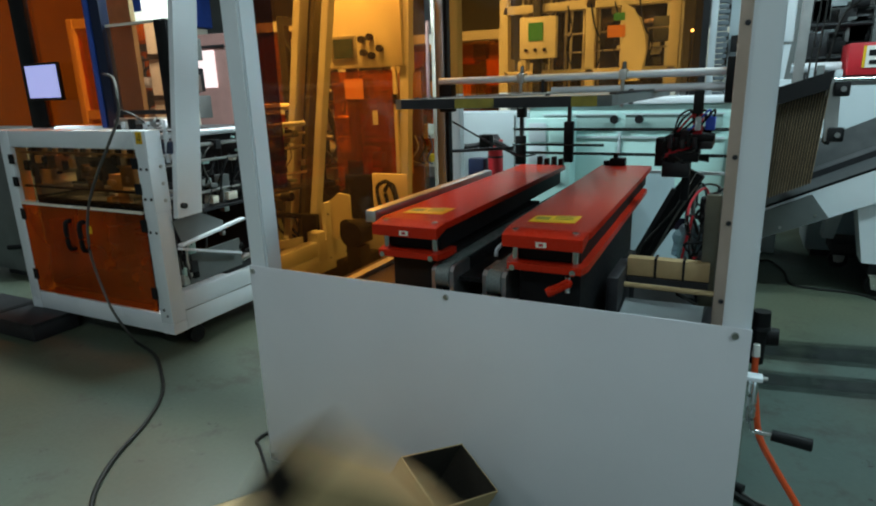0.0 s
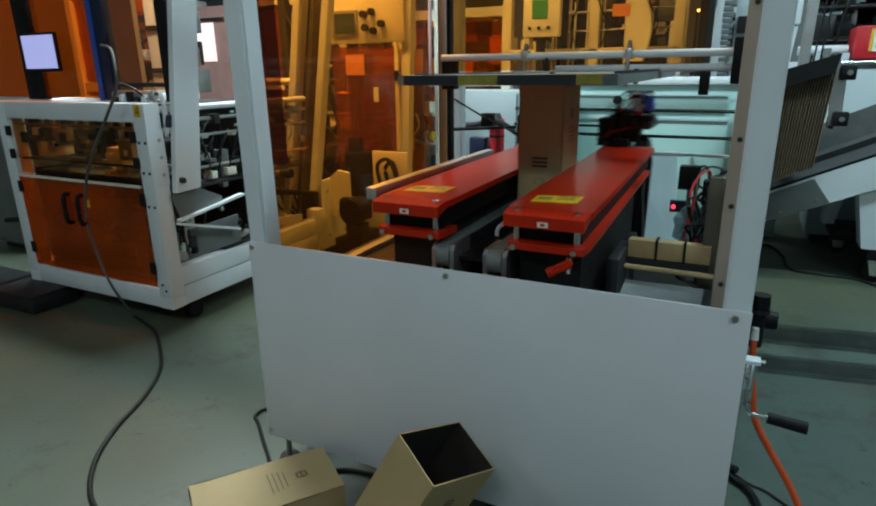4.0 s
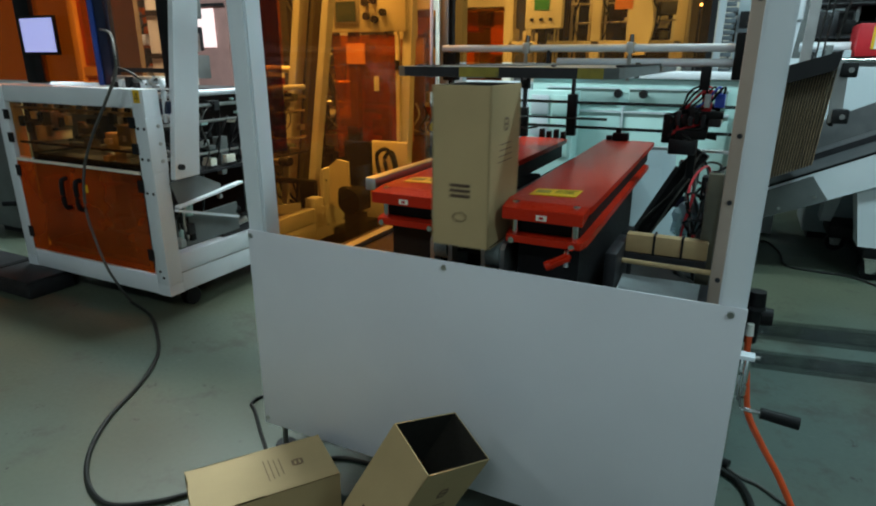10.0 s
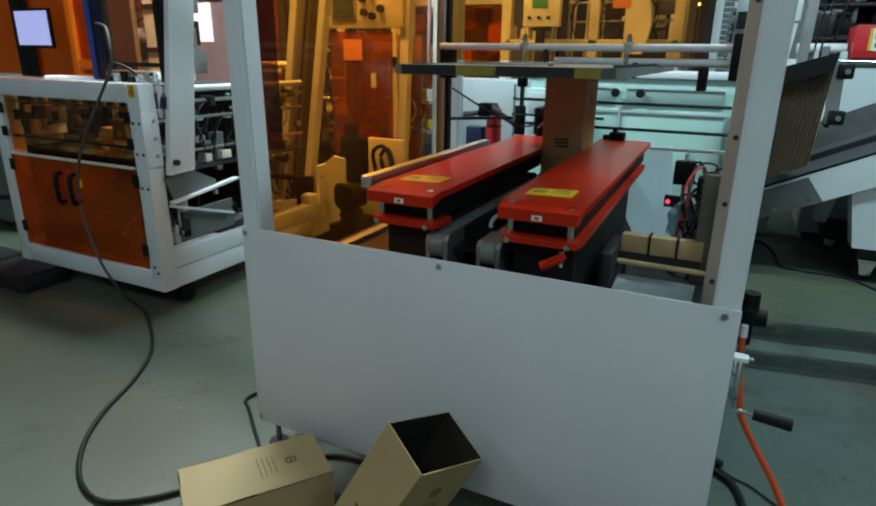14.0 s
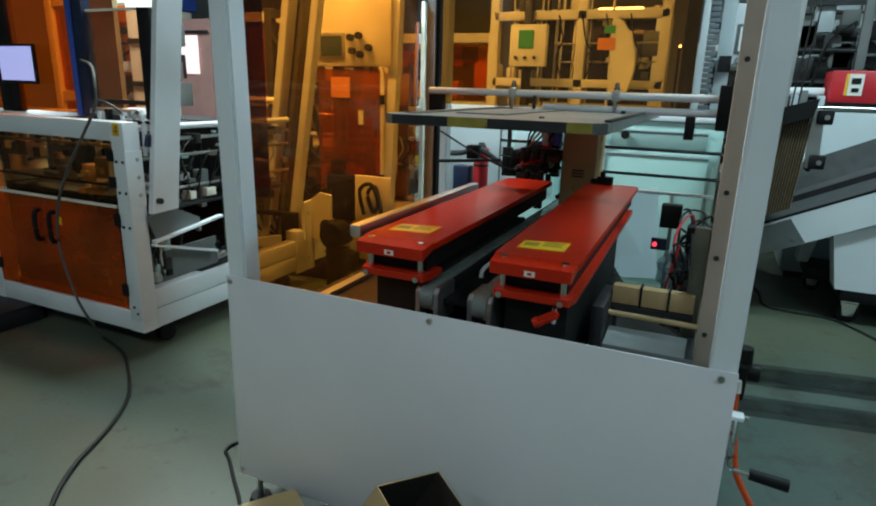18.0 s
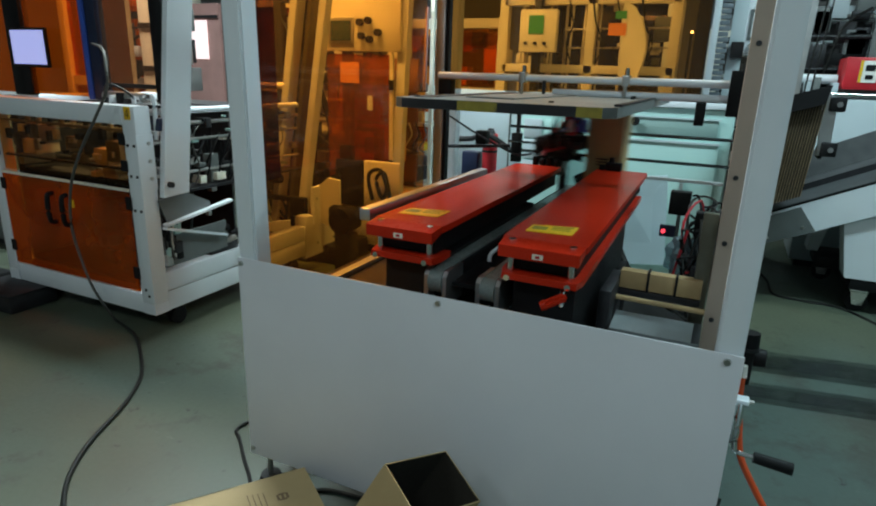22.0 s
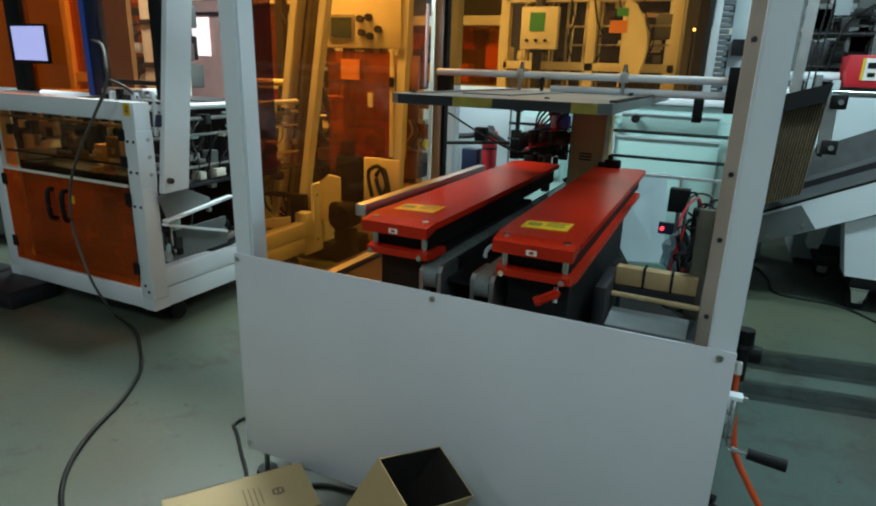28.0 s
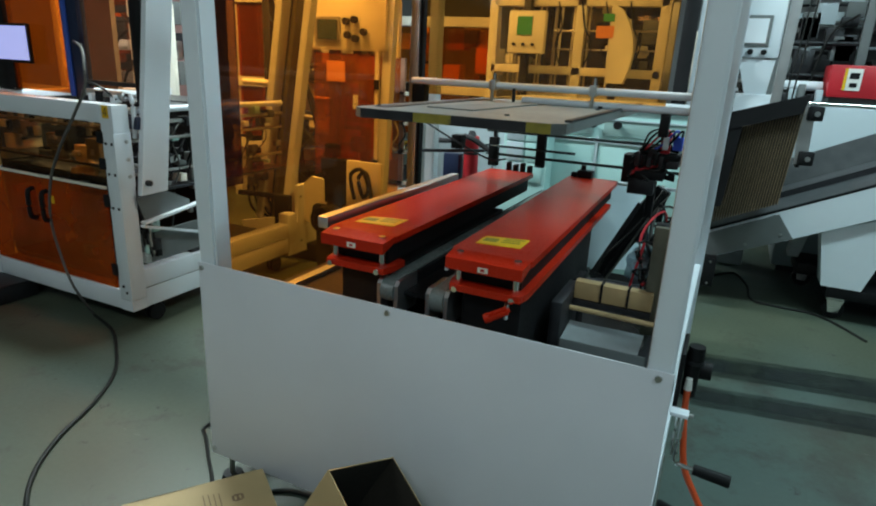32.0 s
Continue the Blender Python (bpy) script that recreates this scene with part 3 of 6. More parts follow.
    part("release_handle", pipe(bmesh.new(), [(0.60, 0.30, 0.726), (0.60, 0.31, 0.745), (0.605, 0.36, 0.752), (0.61, 0.42, 0.748), (0.61, 0.43, 0.726)], 0.006), WHITE, m, "white release handle")
    part("lock_lever", bar(bmesh.new(), (0.875, 0.036, 0.764), (0.832, 0.016, 0.742), 0.024, 0.016, bevel=0.005), RED, m, "small red locking lever")
    part("lever_tip", C((0.836, 0.018, 0.744), (0.826, 0.013, 0.739), 0.012, 0.010), RED, m)
    part("lock_stem", C((0.86, 0.06, 0.73), (0.86, 0.06, 0.767), 0.006), CHROME, m)
    part("tube_rail", B(0.285, 0.318, 0.14, 1.0, 0.835, 0.868, bevel=0.004), ALU, m, "aluminium square tube rail")
    part("bed_plate", B(0.06, 1.15, 0.08, 1.10, 0.50, 0.512), DARK, m, "dark bed plate")
    part("tray", B(0.055, 0.34, 0.08, 1.0, 0.585, 0.597), BROWN, m, "dark brown tray")
    part("tray_rim", B(0.10, 0.13, 0.10, 0.55, 0.598, 0.612), ALU, m)
    # cross bars at the front right
    cb = part("cross_bar", B(0.93, 1.135, 0.43, 0.465, 0.672, 0.722, bevel=0.003), BRASS, m, "tan square cross bar")
    for x in (1.0, 1.07):
        part("collar", B(x, x + 0.006, 0.426, 0.469, 0.668, 0.726), BLACK, cb)
    part("cross_rod", C((0.93, 0.40, 0.655), (1.15, 0.395, 0.655), 0.007), BRASS, m, "tan round rod")
    part("cross_plate", B(0.93, 1.135, 0.425, 0.445, 0.655, 0.671), DARK, m)
    guide = bmesh.new()
    rows = [[guide.verts.new((0.935 + 0.195 * i / 8, 0.300 + 0.10 * j / 4, 0.604 + 0.014 * j / 4 + 0.0008 * math.sin(0.9 * i + 2.3 * j))) for j in range(5)] for i in range(9)]
    for i in range(8):
        for j in range(4):
            guide.faces.new((rows[i][j], rows[i + 1][j], rows[i + 1][j + 1], rows[i][j + 1]))
    bmesh.ops.solidify(guide, geom=guide.faces[:], thickness=0.0015)
    part("plastic_guide", guide, SHEET, m, "pale creased plastic chute")
    part("bar_bracket", B(0.90, 0.93, 0.30, 0.50, 0.513, 0.70, bevel=0.004), DARK, m)
    part("bar_bracket", B(0.905, 0.929, 0.505, 0.60, 0.513, 0.70, bevel=0.004), BLACK, m)
    part("clear_tray", B(0.935, 1.14, 0.14, 0.291, 0.515, 0.527, bevel=0.003), GREY, m)
    part("inner_plate", B(1.112, 1.148, 0.45, 0.47, 0.60, 0.898, bevel=0.003), CHANNEL, m, "dull brown-grey inner plate")
    # far rods and brackets
    for z in (0.985, 0.876):
        part("guide_rod", C((0.20, 1.585, z), (1.17, 1.585, z), 0.007), DARKROD, m, "dark polished guide rod")
    part("guide_rod", C((0.20, 1.575, 0.915), (0.63, 1.575, 0.915), 0.006), DARKROD, m)
    part("rod_bracket", B(0.447, 0.490, 1.57, 1.60, 0.835, 1.02, bevel=0.004), BLACK, m)
    part("bracket_stem", B(0.462, 0.476, 1.575, 1.595, 1.02, 1.12), DARK, m)
    part("bracket_arm", B(0.462, 0.476, 1.45, 1.595, 1.1205, 1.1265), DARK, m)
    part("rod_bracket", B(0.215, 0.262, 1.57, 1.60, 0.82, 0.955, bevel=0.004), BLACK, m)
    part("bracket_stem", B(0.235, 0.25, 1.575, 1.595, 0.955, 1.10), DARK, m)
    part("bracket_arm", B(0.235, 0.36, 1.45, 1.595, 1.1005, 1.1265), DARK, m)
    part("bracket_block", B(0.222, 0.262, 1.566, 1.604, 1.04, 1.09, bevel=0.003), BLACK, m)
    stop = part("end_stop", B(0.715, 0.775, 1.27, 1.31, 0.8625, 0.893, bevel=0.004), BLACK, m, "black end stop")
    part("stop_peg", C((0.735, 1.29, 0.893), (0.735, 1.29, 0.912), 0.010), BLACK, stop)
    part("stop_peg", B(0.690, 0.712, 1.275, 1.30, 0.8625, 0.882, bevel=0.003), BLACK, stop)
    for k in range(4):
        part("clip", B(0.42 + k * 0.03, 0.437 + k * 0.03, 1.255, 1.285, 0.85, 0.895 - 0.008 * (k % 2), bevel=0.002), BLACK, m)
    # tangle of valves and hoses at the far right
    rnd = random.Random(4)
    for k in range(16):
        x, y, z = 1.08 + rnd.random() * 0.07, 0.55 + rnd.random() * 0.5, 0.56 + rnd.random() * 0.22
        part("valve", B(x, x + 0.05, y, y + 0.05, z, z + 0.05 + rnd.random() * 0.03, bevel=0.004), BLACK if k % 3 else DARK, m)
    for k in range(24):
        p = [Vector((1.12, 0.5 + rnd.random() * 0.6, 0.53))]
        for j in range(3):
            p.append(Vector((1.05 + rnd.random() * 0.11, 0.5 + rnd.random() * 0.6, 0.56 + rnd.random() * 0.28)))
        part("air_hose", pipe(bmesh.new(), p, 0.004, 6), (REDPART, CABLE, CABLE, BLACK, GREYCABLE, BLACK)[k % 6], m)
    part("relay_box", B(0.946, 1.032, 1.63, 1.69, 0.643, 0.746, bevel=0.004), BLACK, m, "black relay box")
    part("relay_leg", B(0.985, 1.000, 1.64, 1.66, 0.16, 0.643), GREY, m)
    part("lamp_dot", C((0.937, 1.619, 0.565), (0.937, 1.629, 0.565), 0.009), RED_LED, m, "red indicator lamp")
    part("lamp_block", B(0.921, 0.986, 1.63, 1.65, 0.540, 0.592), NAVY, m)
    part("lower_plate", B(0.935, 1.15, 0.292, 0.296, 0.513, 0.606), GREY, m, "grey lower plate")
    # pale panel, shaft and film bag behind the slides
    board = bmesh.new()
    # turned so that its right edge stands farther back
    a = [board.verts.new(c) for c in ((0.70, 1.64, 0.371), (0.945, 1.90, 0.330), (0.905, 1.90, 0.775), (0.70, 1.64, 0.785))]
    b = [board.verts.new((v.co.x - 0.005, v.co.y + 0.005, v.co.z)) for v in a]
    board.faces.new(a), board.faces.new(b[::-1])
    for k in range(4):
        board.faces.new((a[k - 1], b[k - 1], b[k], a[k]))
    bmesh.ops.recalc_face_normals(board, faces=board.faces[:])
    bp = part("backing_panel", board, PALEWHITE, m, "pale bluish upright backing panel")
    part("panel_edge", B(0.649, 1.15, 1.646, 1.659, 0.786, 0.801, bevel=0.003), WHITE, bp, "white edge bar")
    part("panel_foot", B(0.68, 0.74, 1.630, 1.680, 0.10, 0.3705), DARK, bp)
    part("pivot_shaft", C((0.798, 1.550, 0.360), (1.15, 1.550, 0.360), 0.009), DARK, m)
    bag = bmesh.new()
    bmesh.ops.create_icosphere(bag, subdivisions=3, radius=1.0)
    rb = random.Random(15)
    for v in bag.verts:
        c = v.co.copy()
        r = 1 + 0.22 * math.sin(7 * c.x + 3 * c.z) * math.cos(5 * c.y + 4 * c.z) + 0.12 * (rb.random() - 0.5)
        v.co = Vector((1.062 + 0.05 * c.x * r, 0.80 + 0.06 * c.y * r, 0.685 + 0.062 * c.z * r))
    part("film_bag", bag, BAG, m, "crumpled cloudy plastic bag over the valves")
    # red cylinder and black fittings at the far left
    for p in ((0.16, 1.3, 0.95),):
        part("sensor_block", B(p[0] - 0.02, p[0] + 0.03, p[1], p[1] + 0.05, p[2] - 0.03, p[2] + 0.03, bevel=0.004), BLACK, m)
    part("sensor_arm", pipe(bmesh.new(), [(0.12, 1.07, 1.05), (0.2, 1.2, 0.97), (0.34, 1.25, 0.90), (0.40, 1.3, 0.90)], 0.004), DARK, m)
    part("sensor_rod", C((0.10, 1.07, 0.93), (0.30, 1.30, 0.925), 0.007), DARK, m)
    # air regulator, crank and hose on the right post
    r = part("air_regulator", B(1.228, 1.239, 0.30, 0.44, 0.48, 0.635, bevel=0.003), BLACK, m, "black air regulator with two knobs")
    part("knob", C((1.261, 0.37, 0.598), (1.261, 0.37, 0.634), 0.0215, 0.020, seg=18), BLACK, r)
    part("body", C((1.258, 0.37, 0.50), (1.258, 0.37, 0.597), 0.018, seg=16), BLACK, r)
    part("collar", C((1.261, 0.37, 0.588), (1.261, 0.37, 0.5975), 0.023, seg=16), DARK, r)
    part("stem", C((1.24, 0.40, 0.56), (1.270, 0.40, 0.56), 0.012), BLACK, r)
    part("knob", C((1.270, 0.40, 0.56), (1.304, 0.40, 0.56), 0.024, 0.022, seg=18), BLACK, r)
    part("fitting", C((1.256, 0.335, 0.53), (1.256, 0.335, 0.56), 0.010, 0.008), PAPER, r, "white push-in fitting")
    k = part("crank_bracket", B(1.228, 1.268, 0.185, 0.215, 0.530, 0.540, bevel=0.002), WHITE, m, "white crank bracket")
    part("crank_bolt", C((1.268, 0.2, 0.535), (1.278, 0.2, 0.535), 0.004), STEEL, k)
    part("crank_rod", pipe(bmesh.new(), [(1.256, 0.2, 0.53), (1.256, 0.2, 0.46), (1.256, 0.2, 0.42), (1.264, 0.2, 0.403), (1.30, 0.2, 0.401)], 0.0055), CHROME, k, "chrome crank rod")
    part("crank_rod", pipe(bmesh.new(), [(1.246, 0.205, 0.53), (1.246, 0.205, 0.46), (1.248, 0.205, 0.42)], 0.004), CHROME, k, "chrome crank rod")
    part("crank_grip", C((1.298, 0.2, 0.401), (1.377, 0.2, 0.395), 0.013, 0.0145, seg=18), BLACK, k, "black crank grip")
    part("air_hose", pipe(bmesh.new(), [(1.256, 0.335, 0.53), (1.258, 0.33, 0.48), (1.266, 0.31, 0.42), (1.280, 0.29, 0.345), (1.316, 0.27, 0.285), (1.366, 0.25, 0.215), (1.405, 0.23, 0.15), (1.47, 0.2, 0.05), (1.58, 0.15, 0.009), (1.9, 0.05, 0.009)], 0.008), HOSE, m, "orange air hose")
    part("edge_strip", C((1.233, 0.10, 0.34), (1.233, 0.10, 0.48), 0.003), CHROME, m)
    return m


ERECTOR = case_erector()


LINK_AT = Vector((0.798, 1.580, 0.360))


def swing_link():
    """The dark link that swings with the suction arm, its foot at the origin of the thing's base."""
    x, y, z = BASE[ERECTOR]
    b = part("swing_link", sheet(bmesh.new(), [(x - 0.028, z - 0.03), (x + 0.028, z - 0.03), (x + 0.045, z + 0.40), (x + 0.032, z + 0.50), (x - 0.032, z + 0.50), (x - 0.045, z + 0.40)], "y", y - 0.018, y + 0.018), BLACK, ERECTOR, "dark swinging link of the suction arm")
    part("edge_bar", bar(bmesh.new(), (x - 0.032, y - 0.026, z), (x - 0.046, y - 0.026, z + 0.40), 0.012, 0.02), DARK, b)
    part("pivot_boss", C((x, y - 0.03, z), (x, y + 0.03, z), 0.03), DARK, b)
    for k in range(3):
        part("air_hose", pipe(bmesh.new(), [(x - 0.01 + 0.02 * k, y - 0.025, z + 0.02), (x - 0.03 + 0.03 * k, y - 0.04, z + 0.12), (x + 0.01 * k, y - 0.045, z + 0.32), (x + 0.015 * k, y - 0.03, z + 0.50)], 0.005, 6), (CABLE, BLACK, GREYCABLE)[k], b)
    return b


def gripper():
    g = part("suction_arm", B(0.50, 0.545, 1.30, 1.52, 0.93, 0.96, bevel=0.004), DARK, ERECTOR, "dark suction arm with blue and red valves")
    base = BASE[ERECTOR]
    for y in (1.33, 1.40, 1.47):
        part("suction_cup", C((0.50, y, 0.945), (0.535, y, 0.945), 0.008, 0.016), BLACK, g)
    for z in (0.89, 1.0):
        part("suction_cup", C((0.49, 1.36, z), (0.535, 1.36, z), 0.008, 0.016), BLACK, g)
    part("arm_beam", B(0.36, 0.50, 1.34, 1.38, 0.915, 0.95, bevel=0.004), DARK, g)
    part("arm_body", B(0.39, 0.50, 1.30, 1.40, 0.88, 0.915, bevel=0.005), BLACK, g)
    part("arm_housing", B(0.352, 0.388, 1.32, 1.41, 0.885, 0.95, bevel=0.008), BLACK, g, "black arm housing")
    part("arm_rail", B(0.40, 0.50, 1.405, 1.43, 0.90, 1.0, bevel=0.004), DARK, g)
    part("hose_bundle", pipe(bmesh.new(), [(0.36, 1.35, 0.95), (0.38, 1.33, 0.972), (0.42, 1.32, 0.985), (0.47, 1.33, 0.975)], 0.007), BLACK, g)
    part("arm_leg", B(0.44, 0.47, 1.36, 1.40, 0.72, 0.88, bevel=0.004), BLACK, g)
    part("valve", B(0.513, 0.548, 1.31, 1.35, 1.0, 1.05, bevel=0.004), BLUEPART, g, "blue valve")
    part("valve", B(0.470, 0.505, 1.31, 1.35, 0.985, 1.062, bevel=0.004), REDPART, g, "red valve")
    part("valve", B(0.478, 0.500, 1.295, 1.309, 1.0, 1.05, bevel=0.003), PALEBLUE, g, "pale pneumatic fitting")
    part("valve_block", B(0.455, 0.549, 1.30, 1.40, 0.961, 0.984, bevel=0.003), BLACK, g)
    for k in range(6):
        part("air_hose", pipe(bmesh.new(), [(0.47 + 0.014 * k, 1.32, 1.04), (0.46 + 0.016 * k, 1.30, 1.075), (0.42 + 0.012 * k, 1.31, 1.05 - 0.01 * k), (0.40, 1.34, 0.97)], 0.0042, 6), (CABLE, BLACK, REDPART, CABLE, BLUEPART, BLACK)[k], g)
    part("valve", B(0.43, 0.46, 1.31, 1.34, 0.96, 1.0, bevel=0.003), DARK, g)
    for k in range(5):
        x = 0.385 + k * 0.022
        part("valve", B(x, x + 0.018, 1.295, 1.33, 0.93 + 0.008 * (k % 2), 0.985 - 0.01 * (k % 3), bevel=0.002), BLACK if k % 2 else DARK, g)
    part("end_block", B(0.34, 0.385, 1.31, 1.40, 0.86, 0.97, bevel=0.005), BLACK, g)
    part("lower_block", B(0.37, 0.47, 1.30, 1.36, 0.82, 0.879, bevel=0.005), DARK, g)
    rnd = random.Random(7)
    for k in range(11):
        p = [(0.36 + rnd.random() * 0.14, 1.29 + rnd.random() * 0.12, 0.87 + rnd.random() * 0.12) for j in range(4)]
        part("air_hose", pipe(bmesh.new(), p, 0.005, 6), (CABLE, CABLE, REDPART)[k % 3], g)
    return g


GRIPPER = gripper()
SWING = swing_link()


# ---- the machine with the amber doors ----
def left_machine():
    x0, x1, y0, y1, zt = -2.38, -1.235, 0.69, 1.95, 1.035
    m = thing("carton_machine", ((x0 + x1) / 2, 1.3, 0), "white castored machine with amber double doors", "packing machine")
    w = 0.085
    for x, y, top in ((x0, y0, zt), (x0, y1 - w, zt), (x1 - w, y0, zt), (x1 - w, y1 - w, 0.30)):
        part("post", B(x, x + w, y, y + w, 0.10, top, bevel=0.006), WHITE, m)
    ep = part("end_plate", sheet(bmesh.new(), [(1.86, 0.02), (2.26, 0.02), (2.29, 0.36), (2.24, 0.49), (1.97, 0.475), (1.97, 0.235), (1.86, 0.22)], "x", x1 - 0.03, x1 - 0.006), WHITE, m, "white end plate of the side frame")
    for y, z in ((2.0, 0.10), (2.18, 0.10), (2.0, 0.40)):
        bolt((x1 - 0.006, y, z), (1, 0, 0), ep, 0.009)
    part("rail_joint", B(x1 - 0.003, x1 - 0.0015, y0 + w, y1, 0.1445, 0.1475), GREY, m)
    for z0, z1 in ((0.045, 0.145), (zt - 0.085, zt)):
        part("front_beam", B(x0 + w + 0.001, x1 - w - 0.001, y0 + 0.002, y0 + w, z0, z1, bevel=0.005), WHITE, m)
        if z0 < 0.5:
            part("side_beam", B(x1 - w + 0.002, x1 - 0.002, y0 + w + 0.001, y1 - w - 0.001, z0, z1, bevel=0.005), WHITE, m)
        part("side_beam", B(x0 + 0.002, x0 + w, y0 + w + 0.001, y1 - w - 0.001, z0, z1, bevel=0.005), WHITE, m)
    for x in (x0, x1 - w):
        for y in (y0, y1 - w):
            part("corner_block", B(x + 0.001, x + w - 0.001, y + 0.001, y + w - 0.001, 0.045, 0.099), WHITE, m)
    part("base_rail", B(x1 - w + 0.004, x1 - 0.006, y0 + w, y1 - w, 0.146, 0.24, bevel=0.005), WHITE, m)
    d0, d1 = x0 + w + 0.01, x1 - w - 0.01
    mid = (d0 + d1) / 2 - 0.02
    for a, b, hx in ((d0, mid - 0.004, mid - 0.06), (mid + 0.004, d1, mid + 0.05)):
        d = part("door", B(a, b, y0 - 0.002, y0 + 0.005, 0.155, 0.645), AMBER_FRONT, m, "worn deep amber acrylic door")
        part("handle", pipe(bmesh.new(), [(hx, y0 - 0.003, 0.43), (hx, y0 - 0.03, 0.44), (hx, y0 - 0.035, 0.5), (hx, y0 - 0.03, 0.57), (hx, y0 - 0.003, 0.58)], 0.012), BLACK, d, "black bow handle")
        part("top_edge", B(a, b, y0 - 0.004, y0 + 0.007, 0.645, 0.658), CREAM, d)
        hinge = a if a == d0 else b
        for z in (0.22, 0.56):
            part("hinge", B(hinge - 0.02, hinge + 0.02, y0 - 0.006, y0 - 0.0025, z, z + 0.06), BLACK, d)
    part("door_label", B(mid + 0.075, mid + 0.10, y0 - 0.004, y0 - 0.0025, 0.52, 0.56), YELLOW, m)
    for z in (0.74, 0.86):
        part("hinge", B(x1 - w - 0.03, x1 - w + 0.01, y0 - 0.006, y0 + 0.0015, z, z + 0.05), BLACK, m)
        part("hinge", B(x0 + w - 0.02, x0 + w + 0.02, y0 - 0.006, y0 + 0.0015, z, z + 0.05), BLACK, m)
    part("upper_window", B(d0, d1, y0 + 0.02, y0 + 0.024, 0.665, 0.945), AMBER_PALE, m, "pale amber acrylic window")
    for x, z in ((x1 - 0.05, 0.17), (x1 - 0.03, 0.14), (x1 - 0.06, 0.56), (x1 - 0.02, 0.56), (x1 - 0.06, 0.86), (x1 - 0.02, 0.86), (x1 - 0.06, 0.72), (x1 - 0.02, 0.72)):
        bolt((x, y0, z), (0, -1, 0), m, 0.008)
    lab = part("number_label", B(x1 - 0.062, x1 - 0.022, y0 - 0.0025, y0 - 0.0005, 0.975, 1.03), YELLOW, m, "yellow number sticker")
    four = bmesh.new()
    bar(four, (x1 - 0.036, y0 - 0.003, 0.984), (x1 - 0.036, y0 - 0.003, 1.021), 0.004, 0.0008)
    bar(four, (x1 - 0.036, y0 - 0.003, 1.020), (x1 - 0.051, y0 - 0.003, 0.995), 0.004, 0.0008)
    bar(four, (x1 - 0.053, y0 - 0.003, 0.995), (x1 - 0.030, y0 - 0.003, 0.995), 0.0008, 0.004)
    part("numeral", four, INK, lab, "black numeral four")
    # bracket plate and sloping chute on the side
    br = part("bracket_plate", B(x1 + 0.002, x1 + 0.012, y0 - 0.012, y0 + 0.078, 0.66, 0.91, bevel=0.002), WHITE, m, "white drilled bracket plate")
    for z in (0.71, 0.79, 0.87):
        bolt((x1 + 0.012, y0 + 0.05, z), (1, 0, 0), br, 0.010, STEEL)
    part("valve_body", B(x1 - 0.03, x1 + 0.03, y0 + 0.10, y0 + 0.22, 0.921, 0.98, bevel=0.006), NAVY, m, "dark blue valve body")
    part("motor", C((x1 - 0.17, y0 + 0.18, 0.171), (x1 - 0.17, y0 + 0.18, 0.46), 0.06), BLACK, m)
    part("wedge_plate", sheet(bmesh.new(), [(0.755, 0.604), (0.91, 0.625), (1.066, 0.55), (1.07, 0.50), (0.80, 0.475)], "x", -1.222, -1.216), GREY, m, "dark grey wedge plate")
    part("chute_lip", bar(bmesh.new(), (-1.205, 0.772, 0.484), (-1.205, 1.20, 0.535), 0.035, 0.012), WHITE, m, "white chute lip")
    part("chute_lip", bar(bmesh.new(), (-1.205, 0.765, 0.470), (-1.205, 1.15, 0.355), 0.03, 0.012), WHITE, m, "white chute lip")
    part("chute_bed", bar(bmesh.new(), (-1.255, 0.79, 0.335), (-1.255, 1.20, 0.345), 0.012, 0.15), GREY, m, "grey chute bed")
    rl = random.Random(52)
    for k in range(12):
        y, z = 0.785 + 0.07 * rl.random(), 0.27 + 0.36 * rl.random()
        part("side_fitting", B(-1.262, -1.236 + 0.012 * rl.random(), y, y + 0.015 + 0.03 * rl.random(), z, z + 0.015 + 0.05 * rl.random(), bevel=0.003), (BLACK, DARK, BLACK, STEEL, TEAL)[k % 5], m)
    for k in range(4):
        part("air_hose", pipe(bmesh.new(), [(-1.25, 0.79 + 0.015 * k, 0.64), (-1.225, 0.80 + 0.02 * k, 0.52), (-1.24, 0.79 + 0.02 * k, 0.40), (-1.25, 0.82 + 0.02 * k, 0.29)], 0.0045, 6), (CABLE, BLACK, PAPER, CABLE)[k], m)
    for k in range(16):
        x = x0 + 0.13 + 0.055 * k
        zz = 0.76 + 0.14 * rl.random()
        part("window_fitting", B(x, x + 0.015 + 0.03 * rl.random(), y0 + 0.028, y0 + 0.05, zz, zz + 0.012 + 0.05 * rl.random(), bevel=0.003), (BLACK, DARK, WHITE, BLACK, STEEL)[k % 5], m)
    part("window_rail", B(x0 + 0.10, x1 - 0.10, y0 + 0.03, y0 + 0.045, 0.915, 0.925), STEEL, m)
    part("window_rail", B(x0 + 0.10, x1 - 0.10, y0 + 0.03, y0 + 0.045, 0.735, 0.745), DARK, m)
    # added dark sheets that block light, so the hollow inside stays dark
    part("inner_back", B(x0 + 0.09, x1 - 0.2, 1.45, 1.46, 0.171, 1.0), DARK, m)
